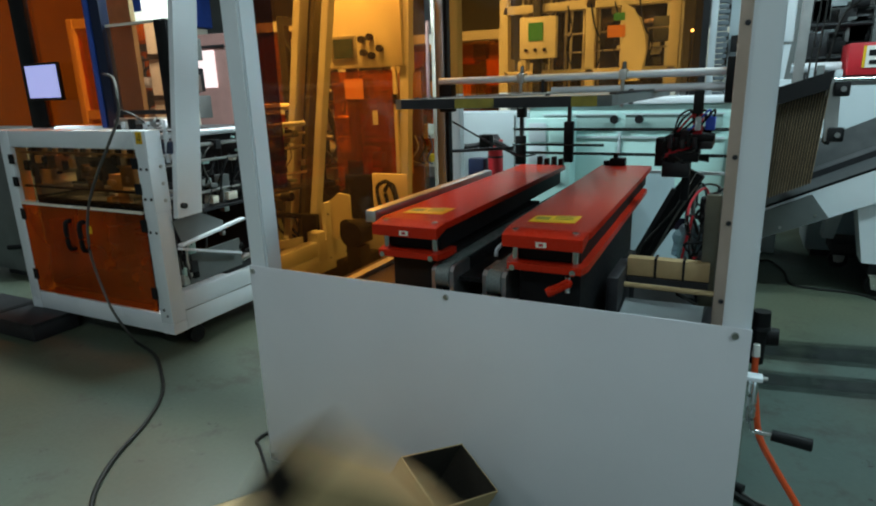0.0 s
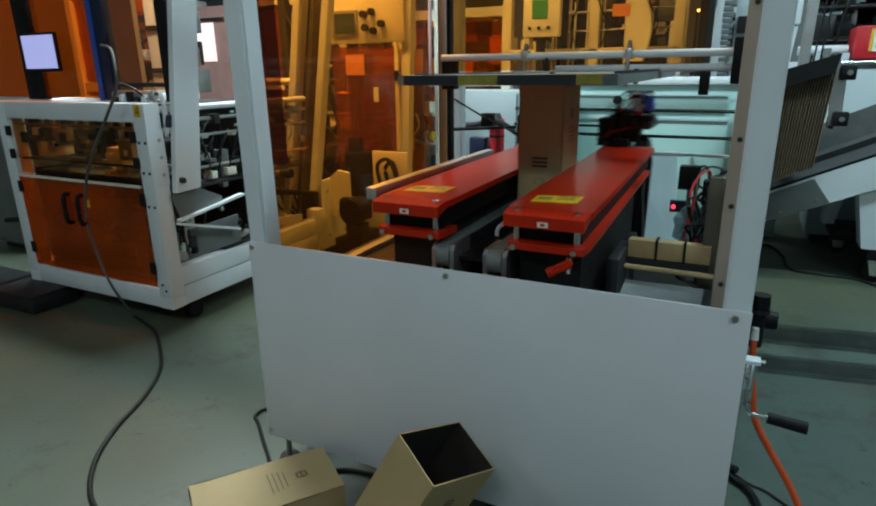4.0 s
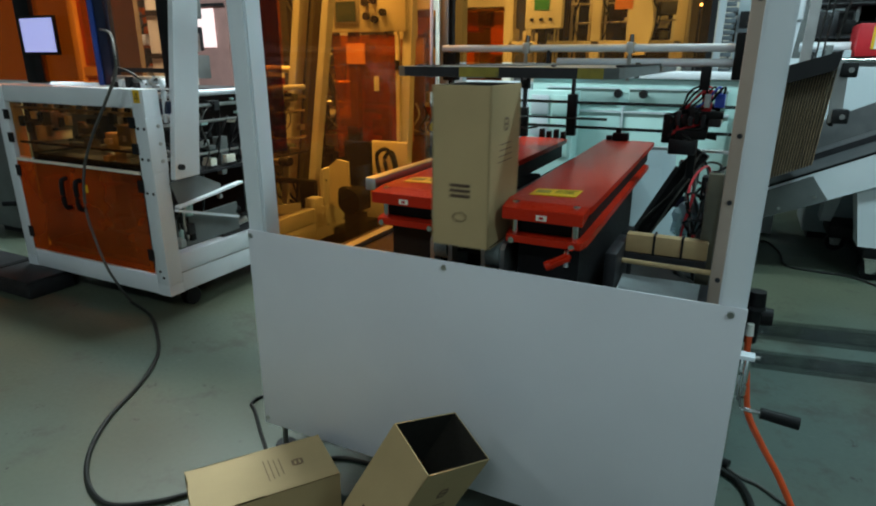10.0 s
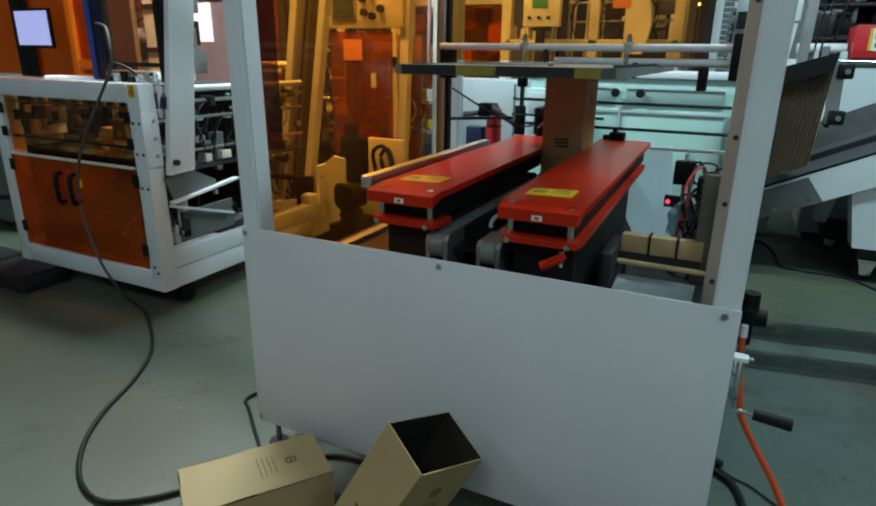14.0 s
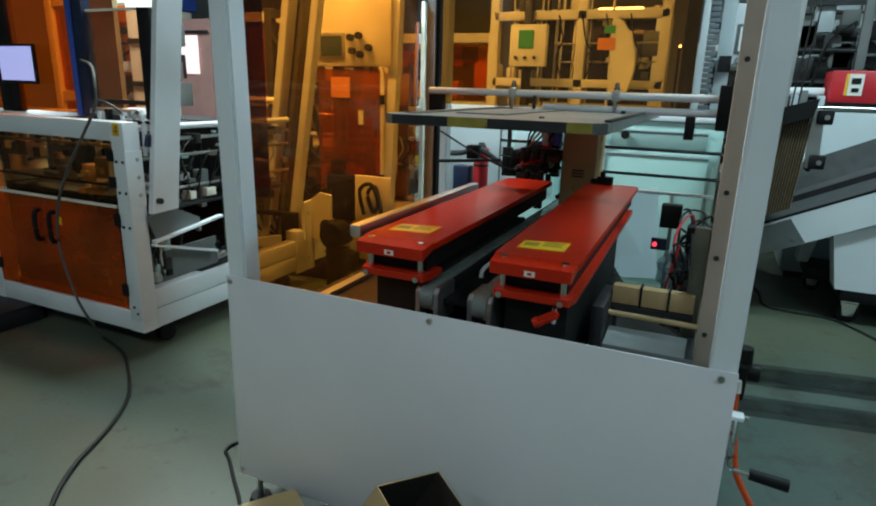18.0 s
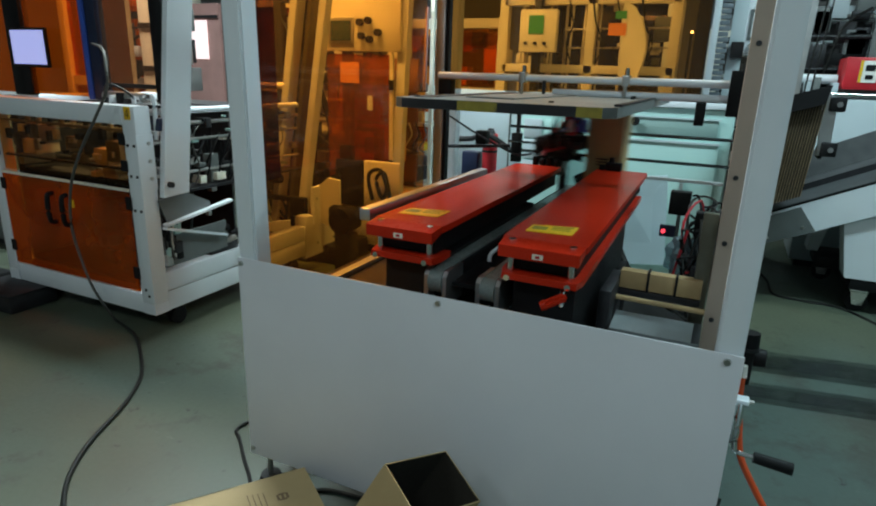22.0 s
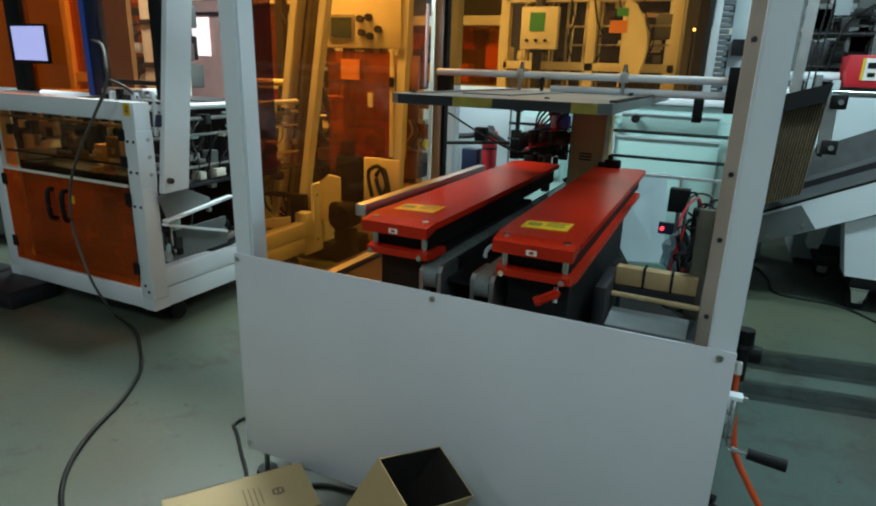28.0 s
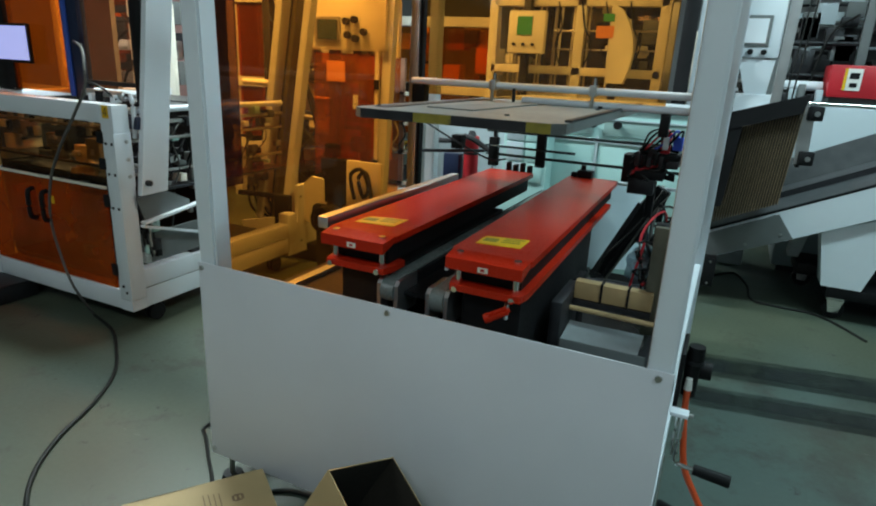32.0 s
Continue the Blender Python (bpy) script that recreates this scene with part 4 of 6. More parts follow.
    part("inner_side", B(x0 + 0.088, x0 + 0.094, y0 + 0.09, 1.44, 0.171, 1.0), DARK, m)
    part("top_cover", B(x0 + 0.09, x1 - 0.10, 1.25, y1 - 0.09, 0.985, 0.995), DARK, m, "dark cover added to block light from above")
    part("deck", B(x0 + 0.09, x1 - 0.2, y0 + 0.12, 1.44, 0.655, 0.663), DARK, m)
    for k in range(5):
        part("fitting", C((-1.30 + 0.012 * k, 1.12 + 0.03 * k, 0.30 + 0.03 * (k % 3)), (-1.27 + 0.012 * k, 1.16 + 0.03 * k, 0.32 + 0.03 * (k % 3)), 0.018), (BLACK, STEEL)[k % 2], m)
    part("fitting_stand", B(-1.33, -1.27, 1.10, 1.30, 0.171, 0.31, bevel=0.004), DARK, m)
    for k in range(6):
        rx = 0.90 + k * 0.09
        part("side_block", B(-1.36 + 0.01 * (k % 2), -1.30, rx, rx + 0.06, 0.62 + 0.04 * (k % 3), 0.72 + 0.05 * (k % 2), bevel=0.004), (DARK, BLACK, BLACK, GREY)[k % 4], m)
    rt = random.Random(77)
    for k in range(44):
        y, z = 0.90 + 0.95 * rt.random(), 0.60 + 0.36 * rt.random()
        part("side_fitting", B(-1.36 + 0.05 * rt.random(), -1.30 + 0.03 * rt.random(), y, y + 0.02 + 0.05 * rt.random(), z, z + 0.012 + 0.04 * rt.random(), bevel=0.003), (BLACK, DARK, STEEL, GREY, CREAM, BLACK, DARK, TEAL)[k % 8], m)
    for k in range(14):
        y = 0.90 + 0.9 * rt.random()
        part("inner_hose", pipe(bmesh.new(), [(-1.30, y, 0.62), (-1.28, y + 0.05 * rt.random(), 0.72), (-1.30, y + 0.15 * rt.random(), 0.80 + 0.1 * rt.random()), (-1.31, y + 0.2 * rt.random(), 0.95)], 0.004, 5), (CABLE, BLACK, GREYCABLE)[k % 3], m)
    for z in (0.70, 0.86):
        part("side_bar", C((-1.29, 0.82, z), (-1.29, 1.88, z), 0.008), STEEL, m)
    part("side_shelf", B(-1.38, -1.26, 0.88, 1.86, 0.605, 0.619), DARK, m)
    for k in range(5):
        part("inner_hose", pipe(bmesh.new(), [(-1.32, 0.95 + 0.1 * k, 0.70), (-1.28, 1.0 + 0.1 * k, 0.80 + 0.02 * k), (-1.33, 1.08 + 0.1 * k, 0.86), (-1.35, 1.1 + 0.1 * k, 0.72)], 0.007, 6), BLACK, m)
    part("side_rod", C((-1.30, 0.80, 1.0), (-1.30, 1.90, 1.0), 0.016), WHITE, m, "white round side rod")
    part("side_rod", C((-1.30, 0.80, 0.94), (-1.30, 1.90, 0.94), 0.010), STEEL, m)
    part("base_plate", B(x0 + 0.09, x1 - 0.09, y0 + 0.09, y1 - 0.09, 0.147, 0.17), GREY, m)
    rnd = random.Random(3)
    for k in range(26):
        x, y, z = x0 + 0.15 + rnd.random() * 0.8, y0 + 0.15 + rnd.random() * 0.5, 0.35 + rnd.random() * 0.5
        s = 0.02 + rnd.random() * 0.04
        part("inner_block", B(x, x + s, y, y + s, z, z + s * (0.8 + rnd.random()), bevel=0.004), (DARK, BLACK, GREY, STEEL)[k % 4], m)
    for k in range(8):
        p = [(x0 + 0.2 + rnd.random() * 0.8, y0 + 0.15 + rnd.random() * 0.5, 0.3 + rnd.random() * 0.6) for j in range(4)]
        part("inner_hose", pipe(bmesh.new(), p, 0.008, 6), CABLE, m)
    for k in range(22):
        x = x0 + 0.12 + rnd.random() * 0.78
        upper = k % 2
        z = (0.67 + rnd.random() * 0.16) if upper else (0.18 + rnd.random() * 0.36)
        s2 = 0.02 + rnd.random() * 0.05
        part("inner_block", B(x, x + s2 * 1.6, y0 + 0.05 + rnd.random() * 0.05, y0 + 0.11 + rnd.random() * 0.12, z, z + s2 * (0.8 + 1.6 * rnd.random()), bevel=0.003), (BLACK, CREAM, DARK, STEEL, BLACK, GREY)[k % 6], m)
    for k in range(9):
        x = x0 + 0.14 + k * 0.09
        part("hook", C((x, y0 + 0.09, 0.90), (x + 0.01, y0 + 0.09, 0.945), 0.012), (DARK, STEEL, PAPER)[k % 3], m)
    for z in (0.70, 0.88):
        part("inner_shaft", C((x0 + 0.1, y0 + 0.3, z), (x1 - 0.1, y0 + 0.3, z), 0.012), STEEL, m)
    # upper guard: navy posts, amber panes
    for x, w2, mat in ((-2.35, 0.065, BLACK), (-1.755, 0.06, NAVY), (-1.29, 0.04, BLACK)):
        part("guard_post", B(x - w2, x + w2, 0.90, 0.95, zt, 1.53 if x > -1.5 else 2.0, bevel=0.004), mat, m, "dark guard post")
    part("post_face", B(-1.80, -1.765, 0.893, 0.899, zt, 2.0), BLUE, m, "blue post facing")
    part("guard_pane", B(-2.28, -1.82, 0.92, 0.925, zt + 0.01, 1.95), AMBER_DEEP, m, "amber acrylic pane")
    part("guard_pane", B(-3.3, -2.42, 0.92, 0.925, zt + 0.01, 1.95), AMBER_DEEP, m, "amber acrylic pane")
    part("guard_pane", B(-1.69, -1.335, 0.92, 0.925, zt + 0.05, 1.52), BROWN_PANE, m, "brown acrylic pane")
    part("pane_edge", B(-1.69, -1.335, 0.915, 0.93, 1.521, 1.532), CREAM, m)
    part("guard_rail", B(-1.69, -1.335, 0.91, 0.935, 1.10, 1.12), DARK, m)
    sc = part("display", B(-2.345, -2.05, 0.872, 0.888, 1.18, 1.375, bevel=0.003), BLACK, m, "lit operator display")
    part("screen", B(-2.328, -2.063, 0.868, 0.8715, 1.195, 1.362), SCREEN, sc, "pale violet lit screen")
    part("display_bracket", B(-2.30, -2.24, 0.889, 0.899, 1.05, 1.3), BLACK, sc)
    part("warm_back", B(-2.3, -1.98, 1.3, 1.33, 1.05, 1.9), BRASS, m)
    part("leaning_post", sheet(bmesh.new(), [(0.764, 0.62), (0.911, 0.625), (1.06, 1.75), (0.92, 1.75)], "x", -1.215, -1.185), WHITE, m, "pale leaning post plate")
    part("post_knob", C((-1.186, 0.80, 0.677), (-1.165, 0.80, 0.677), 0.014), DARK, m)
    ac = part("air_cylinder", C((-1.55, 0.80, 1.066), (-1.28, 0.80, 1.066), 0.022), ALU, m, "grey air cylinder")
    for k in range(5):
        part("valve", B(-1.53 + 0.05 * k, -1.50 + 0.05 * k, 0.76, 0.80, 1.036, 1.06 + 0.012 * (k % 3), bevel=0.003), (DARK, WHITE, BLACK)[k % 3], ac)
    part("air_hose", pipe(bmesh.new(), [(-1.52, 0.77, 1.06), (-1.45, 0.74, 1.12), (-1.36, 0.75, 1.10), (-1.30, 0.77, 1.05)], 0.006), CABLE, ac)
    part("fitting", C((-1.279, 0.80, 1.066), (-1.24, 0.80, 1.066), 0.014), CHROME, ac)
    part("air_hose", pipe(bmesh.new(), [(-1.245, 0.80, 1.075), (-1.22, 0.79, 1.04), (-1.235, 0.80, 0.93), (-1.24, 0.80, 0.88)], 0.011), WHITE, ac)
    part("cable", pipe(bmesh.new(), [(-1.71, 0.88, 1.30), (-1.40, 0.70, 1.27), (-1.31, 0.64, 1.19), (-1.325, 0.64, 1.10), (-1.42, 0.64, 0.98), (-1.557, 0.64, 0.814), (-1.66, 0.64, 0.647), (-1.70, 0.64, 0.45), (-1.66, 0.64, 0.27), (-1.58, 0.63, 0.13), (-1.5716, 0.7113, -0.0526)], 0.0066), GREYCABLE, m, "grey hanging cable")
    for x in (x0 + 0.10, x1 - 0.06):
        for y in (y0 + 0.17, y1 - 0.17):
            c = part("castor", B(x - 0.035, x + 0.035, y - 0.03, y + 0.03, 0.034, 0.0445, bevel=0.003), DARK, m)
            part("fork", B(x - 0.006, x + 0.006, y - 0.02, y + 0.02, -0.02, 0.033), DARK, c)
            for s in (-0.022, 0.010):
                part("wheel", C((x + s, y, -0.0145), (x + s + 0.013, y, -0.0145), 0.046, seg=20), BLACK, c)
    return m


# shrunk towards the camera's place: same view, but the base clears the floor on castors
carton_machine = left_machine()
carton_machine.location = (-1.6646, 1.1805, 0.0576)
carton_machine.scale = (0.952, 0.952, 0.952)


# ---- the machine behind the amber guard ----
def back_machine():
    m = thing("wrapping_machine", (-1.1, 2.6, 0), "white machine with control panel and amber door", "packing machine")
    part("cabinet", B(-1.40, -0.80, 2.28, 3.0, 0.05, 0.42, bevel=0.01), WHITE, m)
    for x in (-0.80,):
        part("frame_post", bar(bmesh.new(), (x, 2.28, 0.40), (x + 0.08, 2.28, 2.0), 0.06, 0.06), WHITE, m)
    pl = part("control_panel", B(-1.32, -0.75, 2.22, 2.26, 1.33, 1.75, bevel=0.006), CREAM, m, "cream control panel with screen and buttons")
    part("screen_bezel", B(-1.27, -1.08, 2.210, 2.2195, 1.37, 1.53, bevel=0.003), ALU, pl)
    part("screen", B(-1.25, -1.10, 2.206, 2.2095, 1.39, 1.51), SCREEN_DARK, pl)
    for i, (x, z) in enumerate(((-1.03, 1.50), (-0.97, 1.51), (-1.02, 1.42), (-0.96, 1.40), (-0.90, 1.44))):
        part("button", C((x, 2.219, z), (x, 2.19, z), 0.022), BLACK if i % 2 else DARK, pl)
    part("door", B(-1.30, -0.83, 2.235, 2.245, 0.44, 1.31), AMBER_DOOR, m, "deep amber acrylic door")
    part("back_plate", B(-1.34, -0.82, 2.6, 2.62, 0.43, 1.3), material("rust_red_inner", (0.24, 0.11, 0.06), 0.6, vary=0.35, scale=7), m)
    part("note", B(-1.195, -1.055, 2.228, 2.2345, 1.135, 1.262), ORANGE_PAPER, m, "orange paper note")
    part("note", B(-0.99, -0.955, 2.228, 2.2345, 0.97, 1.06), PAPER, m, "small pale note")
    for z, w in ((0.845, 0.30), (1.10, 0.44), (0.70, 0.2)):
        part("shelf_edge", B(-1.27, -1.27 + w, 2.40, 2.44, z, z + 0.02), (REDPART, STEEL, REDPART)[int(z * 10) % 3], m)
    part("inner_panel", B(-1.26, -1.02, 2.45, 2.47, 0.88, 1.03), REDPART, m)
    part("inner_panel", B(-1.02, -0.86, 2.5, 2.52, 0.62, 0.86), ORANGE_PAPER, m)
    part("inner_panel", B(-1.28, -1.12, 2.5, 2.52, 0.50, 0.80), ORANGE_PAPER, m)
    part("door_rim", B(-0.829, -0.805, 2.23, 2.25, 0.44, 1.31), CREAM, m)
    rnd = random.Random(5)
    for k in range(8):
        x, z = -1.28 + rnd.random() * 0.4, 0.5 + rnd.random() * 0.7
        part("inner_block", B(x, x + 0.08, 2.35, 2.42, z, z + 0.05 + rnd.random() * 0.1, bevel=0.004), (DARK, GREY, STEEL)[k % 3], m)
    for z in (0.6, 1.1):
        part("hinge", B(-0.83, -0.80, 2.22, 2.234, z, z + 0.06), BLACK, m)
    # leaning twin rail in front
    def lean(x, z):
        return x + 0.168 * (z - 1.0)
    for name, x, w, y, d, mat, text in (("leaning_rail", -1.374, 0.092, 1.92, 0.05, WHITE, "white leaning rail"), ("leaning_rail", -1.176, 0.062, 1.92, 0.05, WHITE, "white leaning rail"), ("channel", -1.264, 0.115, 1.945, 0.03, CHANNEL, "dull grey channel between the rails"), ("channel_strip", -1.262, 0.020, 1.925, 0.008, ALU, "bright strip in the channel"), ("channel_edge", -1.305, 0.022, 1.922, 0.02, DARK, "dark strip")):
        part(name, bar(bmesh.new(), (lean(x, 0.24), y, 0.24), (lean(x, 1.78), y, 1.78), w, d, bevel=0.003), mat, m, text)
    for z in (0.45, 0.62, 0.95, 1.3):
        bolt((lean(-1.374, z), 1.895, z), (0, -1, 0), m, 0.010)
    part("rail_knob", C((-1.49, 1.87, 0.53), (-1.42, 1.87, 0.53), 0.035, 0.03), BLACK, m, "black clamp knob")
    part("knob_shaft", C((-1.70, 1.87, 0.53), (-1.49, 1.87, 0.53), 0.018), STEEL, m)
    part("orange_tag", sheet(bmesh.new(), [(-1.62, 0.86), (-1.485, 0.86), (-1.51, 1.03), (-1.575, 1.03)], "y", 2.15, 2.156), ORANGE_PAPER, m, "orange paper tag")
    part("tag_bar", B(-1.75, -1.44, 2.157, 2.18, 0.80, 0.86), DARK, m)
    part("tag_leg", B(-1.70, -1.66, 2.16, 2.20, 0.0, 0.80), DARK, m)
    part("cross_bar", C((-1.80, 2.12, 1.10), (-1.43, 2.12, 1.10), 0.022), CREAM, m, "cream round bar")
    part("pink_box", B(-1.66, -1.47, 2.35, 2.5, 1.22, 1.62, bevel=0.01), PINK, m, "pale pink plastic box")
    part("pale_box", B(-1.60, -1.40, 2.30, 2.345, 1.5, 1.74, bevel=0.006), CREAM, m)
    part("box_post", B(-1.58, -1.52, 2.4, 2.46, 0.0, 1.22), DARK, m)
    part("foot_plate", sheet(bmesh.new(), [(-1.20, 0.30), (-0.98, 0.24), (-0.98, 0.56), (-1.06, 0.57), (-1.20, 0.46)], "y", 1.88, 1.90), CREAM, m, "cream foot plate")
    part("roller_knob", C((-1.0, 1.86, 0.36), (-1.0, 1.9, 0.36), 0.05), DARK, m)
    part("coiled_cable", pipe(bmesh.new(), [(-0.66, 1.75, 0.50), (-0.68, 1.74, 0.64), (-0.60, 1.73, 0.68), (-0.56, 1.74, 0.58), (-0.60, 1.75, 0.52), (-0.64, 1.76, 0.62), (-0.58, 1.75, 0.66), (-0.54, 1.75, 0.5)], 0.012), CABLE, m)
    part("cable_plate", B(-0.74, -0.50, 1.78, 1.80, 0.40, 0.72, bevel=0.01), CREAM, m)
    part("cable_leg", B(-0.68, -0.56, 1.81, 1.9, 0.0, 0.5), CREAM, m)
    part("foot", B(-1.66, -1.0, 1.9, 2.25, 0.0, 0.12, bevel=0.01), DARK, m)
    bag = bmesh.new()
    bmesh.ops.create_icosphere(bag, subdivisions=3, radius=1.0)
    for v in bag.verts:
        c = v.co.copy()
        r = 1 + 0.2 * math.sin(5 * c.x + 3 * c.z) * math.cos(4 * c.y + 2 * c.z)
        v.co = Vector((-1.47 + 0.15 * c.x * r, 2.05 + 0.1 * c.y * r, 0.245 + 0.12 * c.z * r))
    part("film_bag", bag, PINK, m, "pinkish plastic bag of waste")
    for k in range(4):
        part("hose", pipe(bmesh.new(), [(-1.62 + 0.05 * k, 1.92, 0.44), (-1.58 + 0.06 * k, 1.90, 0.30), (-1.45 + 0.05 * k, 1.91, 0.22), (-1.38 + 0.03 * k, 1.92, 0.13)], 0.008, 6), BLACK, m)
    part("foot_wedge", sheet(bmesh.new(), [(-1.62, 0.10), (-1.21, 0.16), (-1.21, 0.29), (-1.40, 0.26), (-1.62, 0.21)], "y", 1.85, 1.87), WHITE, m, "white sloping foot guard")
    part("slide_bar", bar(bmesh.new(), (-1.64, 1.86, 0.40), (-1.226, 1.86, 0.415), 0.03, 0.03), BLACK, m)
    part("clamp_block", B(-1.328, -1.21, 1.83, 1.87, 0.23, 0.43, bevel=0.006), BLACK, m)
    part("drive_motor", C((-0.79, 1.60, 0.385), (-0.79, 1.72, 0.385), 0.075, seg=18), BLACK, m, "black drive motor")
    part("motor_stand", B(-0.84, -0.74, 1.62, 1.72, 0.0, 0.31, bevel=0.006), DARK, m)
    # plain black blocks that give the dark silhouette before the door
    sil = part("film_head", B(-1.15, -0.94, 2.08, 2.14, 0.36, 0.66, bevel=0.02), BLACK, m, "black block giving a dark silhouette before the door")
    part("head_cap", B(-1.12, -1.02, 2.09, 2.13, 0.661, 0.75, bevel=0.012), BLACK, sil)
    part("head_arm", bar(bmesh.new(), (-1.30, 2.07, 0.47), (-1.10, 2.07, 0.56), 0.035, 0.03), DARK, sil)
    part("head_foot", B(-1.10, -0.98, 2.09, 2.13, 0.22, 0.359), DARK, sil)
    part("leg", B(-1.40, -0.80, 2.28, 3.0, 0.0, 0.049), DARK, m)
    return m


back_machine()


# ---- the feeder with the inclined belt ----
def feeder():
    m = thing("carton_feeder", (1.9, 3.0, 0), "white carton feeder with inclined belt on castors", "conveyor")
    k = 0.47
    def z(x, up=0.0):
        return 0.485 + k * (x - 1.346) + up
    x0, x1 = 1.10, 3.0
    part("side_frame", sheet(bmesh.new(), [(x0, z(x0)), (x1, z(x1)), (x1, z(x1, -0.19)), (1.64, z(1.64, -0.18)), (1.54, z(1.54, -0.01)), (x0, z(x0, -0.03))], "y", 2.60, 2.63), WHITE, m, "white side frame")
    part("side_frame", sheet(bmesh.new(), [(x0, z(x0)), (x1, z(x1)), (x1, z(x1, -0.19)), (x0, z(x0, -0.15))], "y", 3.37, 3.40), WHITE, m, "white side frame")
    part("edge_seal", sheet(bmesh.new(), [(x0, z(x0, 0.002)), (x1, z(x1, 0.002)), (x1, z(x1, 0.014)), (x0, z(x0, 0.014))], "y", 2.60, 2.62), BLACK, m)
    part("cover_plate", sheet(bmesh.new(), [(x0, z(x0, -0.012)), (1.555, z(1.555, -0.012)), (1.645, 0.446), (1.376, 0.329), (x0, 0.21)], "y", 2.585, 2.597), GREY, m, "dark grey cover plate")
    part("belt", sheet(bmesh.new(), [(x0, z(x0, -0.03)), (x1, z(x1, -0.03)), (x1, z(x1, 0.012)), (x0, z(x0, 0.012))], "y", 2.635, 3.365), RUBBER, m, "dark grey inclined belt")
    # added sheet, its height chosen so the belt's band fills the camera's view
    part("far_guard", sheet(bmesh.new(), [(x0, z(x0, 0.013)), (x1, z(x1, 0.013)), (x1, z(x1, 0.19)), (x0, z(x0, 0.19))], "y", 3.345, 3.36), RUBBER, m, "dark sheet added to widen the belt's band in view")
    part("belt_guide", sheet(bmesh.new(), [(x0, z(x0, 0.013)), (x1, z(x1, 0.013)), (x1, z(x1, 0.05)), (x0, z(x0, 0.05))], "y", 2.95, 2.965), DARK, m)
    part("leg", sheet(bmesh.new(), [(1.83, 0.20), (2.02, 0.20), (2.16, 0.66), (1.775, 0.50)], "y", 2.635, 2.80), WHITE, m, "white tapered leg")
    part("leg", sheet(bmesh.new(), [(1.70, 0.20), (1.76, 0.20), (1.82, 0.50), (1.72, 0.46)], "y", 3.20, 3.36), WHITE, m, "white tapered leg")
    part("base_beam", B(1.74, 3.2, 3.05, 3.36, 0.13, 0.20, bevel=0.01), BLACK, m, "black base beam")
    part("base_beam", B(1.86, 3.2, 2.64, 3.04, 0.135, 0.199, bevel=0.01), BLACK, m, "black base beam")
    for x, y in ((1.925, 2.72), (1.81, 3.28), (2.9, 2.72), (2.9, 3.28)):
        c = part("castor", B(x - 0.045, x + 0.045, y - 0.035, y + 0.035, 0.112, 0.129, bevel=0.004), CHROME, m, "chrome castor")
        for s in (-0.032, 0.032):
            part("fork", sheet(bmesh.new(), [(x - 0.04, 0.112), (x + 0.04, 0.112), (x + 0.025, 0.04), (x - 0.025, 0.04)], "y", y + s - 0.003, y + s + 0.003), CHROME, c)
        part("wheel", C((x, y - 0.022, 0.055), (x, y + 0.022, 0.055), 0.055, seg=20), BLACK, c)
        part("hub", C((x, y - 0.037, 0.055), (x, y + 0.037, 0.055), 0.018), CHROME, c)
    for x, zz in ((1.42, 0.38), (1.58, 0.46)):
        bolt((x, 2.585, zz), (0, -1, 0), m, 0.009, STEEL)
    sw = part("junction_box", B(1.17, 1.29, 2.50, 2.584, 0.12, 0.29, bevel=0.006), BLACK, m, "black junction box")
    for zz in (0.14, 0.27):
        bolt((1.26, 2.50, zz), (0, -1, 0), sw, 0.007, STEEL)
    # magazine
    mag = part("magazine_upright", sheet(bmesh.new(), [(1.555, 0.87), (1.61, 0.88), (1.60, 1.12), (1.56, 1.18), (1.535, 1.18)], "y", 2.42, 2.45), ALU, m, "grey magazine upright")
    for zz in (0.905, 1.125):
        part("clamp_knob", B(1.565, 1.635, 2.385, 2.42, zz - 0.035, zz + 0.035, bevel=0.008), BLACK, mag, "black clamp knob")
        part("clamp_pin", C((1.605, 2.384, zz), (1.605, 2.37, zz), 0.013), CHROME, mag)
    part("magazine_foot", B(1.565, 1.585, 2.452, 2.60, 0.85, 0.90, bevel=0.004), DARK, m)
    part("magazine_rod", C((1.55, 2.50, 1.17), (2.1, 2.50, 1.17), 0.009), CHROME, m, "bright magazine rod")
    part("top_arm", sheet(bmesh.new(), [(1.20, 1.01), (1.545, 1.125), (1.56, 1.215), (1.20, 1.10)], "y", 2.372, 2.395), BLACK, m, "black top arm")
    part("end_plate", sheet(bmesh.new(), [(1.19, 0.60), (1.26, 0.62), (1.29, 1.06), (1.22, 1.04)], "y", 2.376, 2.394), BLACK, m, "black magazine end plate")
    part("mast", bar(bmesh.new(), (1.42, 2.80, 0.55), (1.445, 2.80, 2.0), 0.07, 0.05, bevel=0.006), ALU, m, "grey aluminium mast")
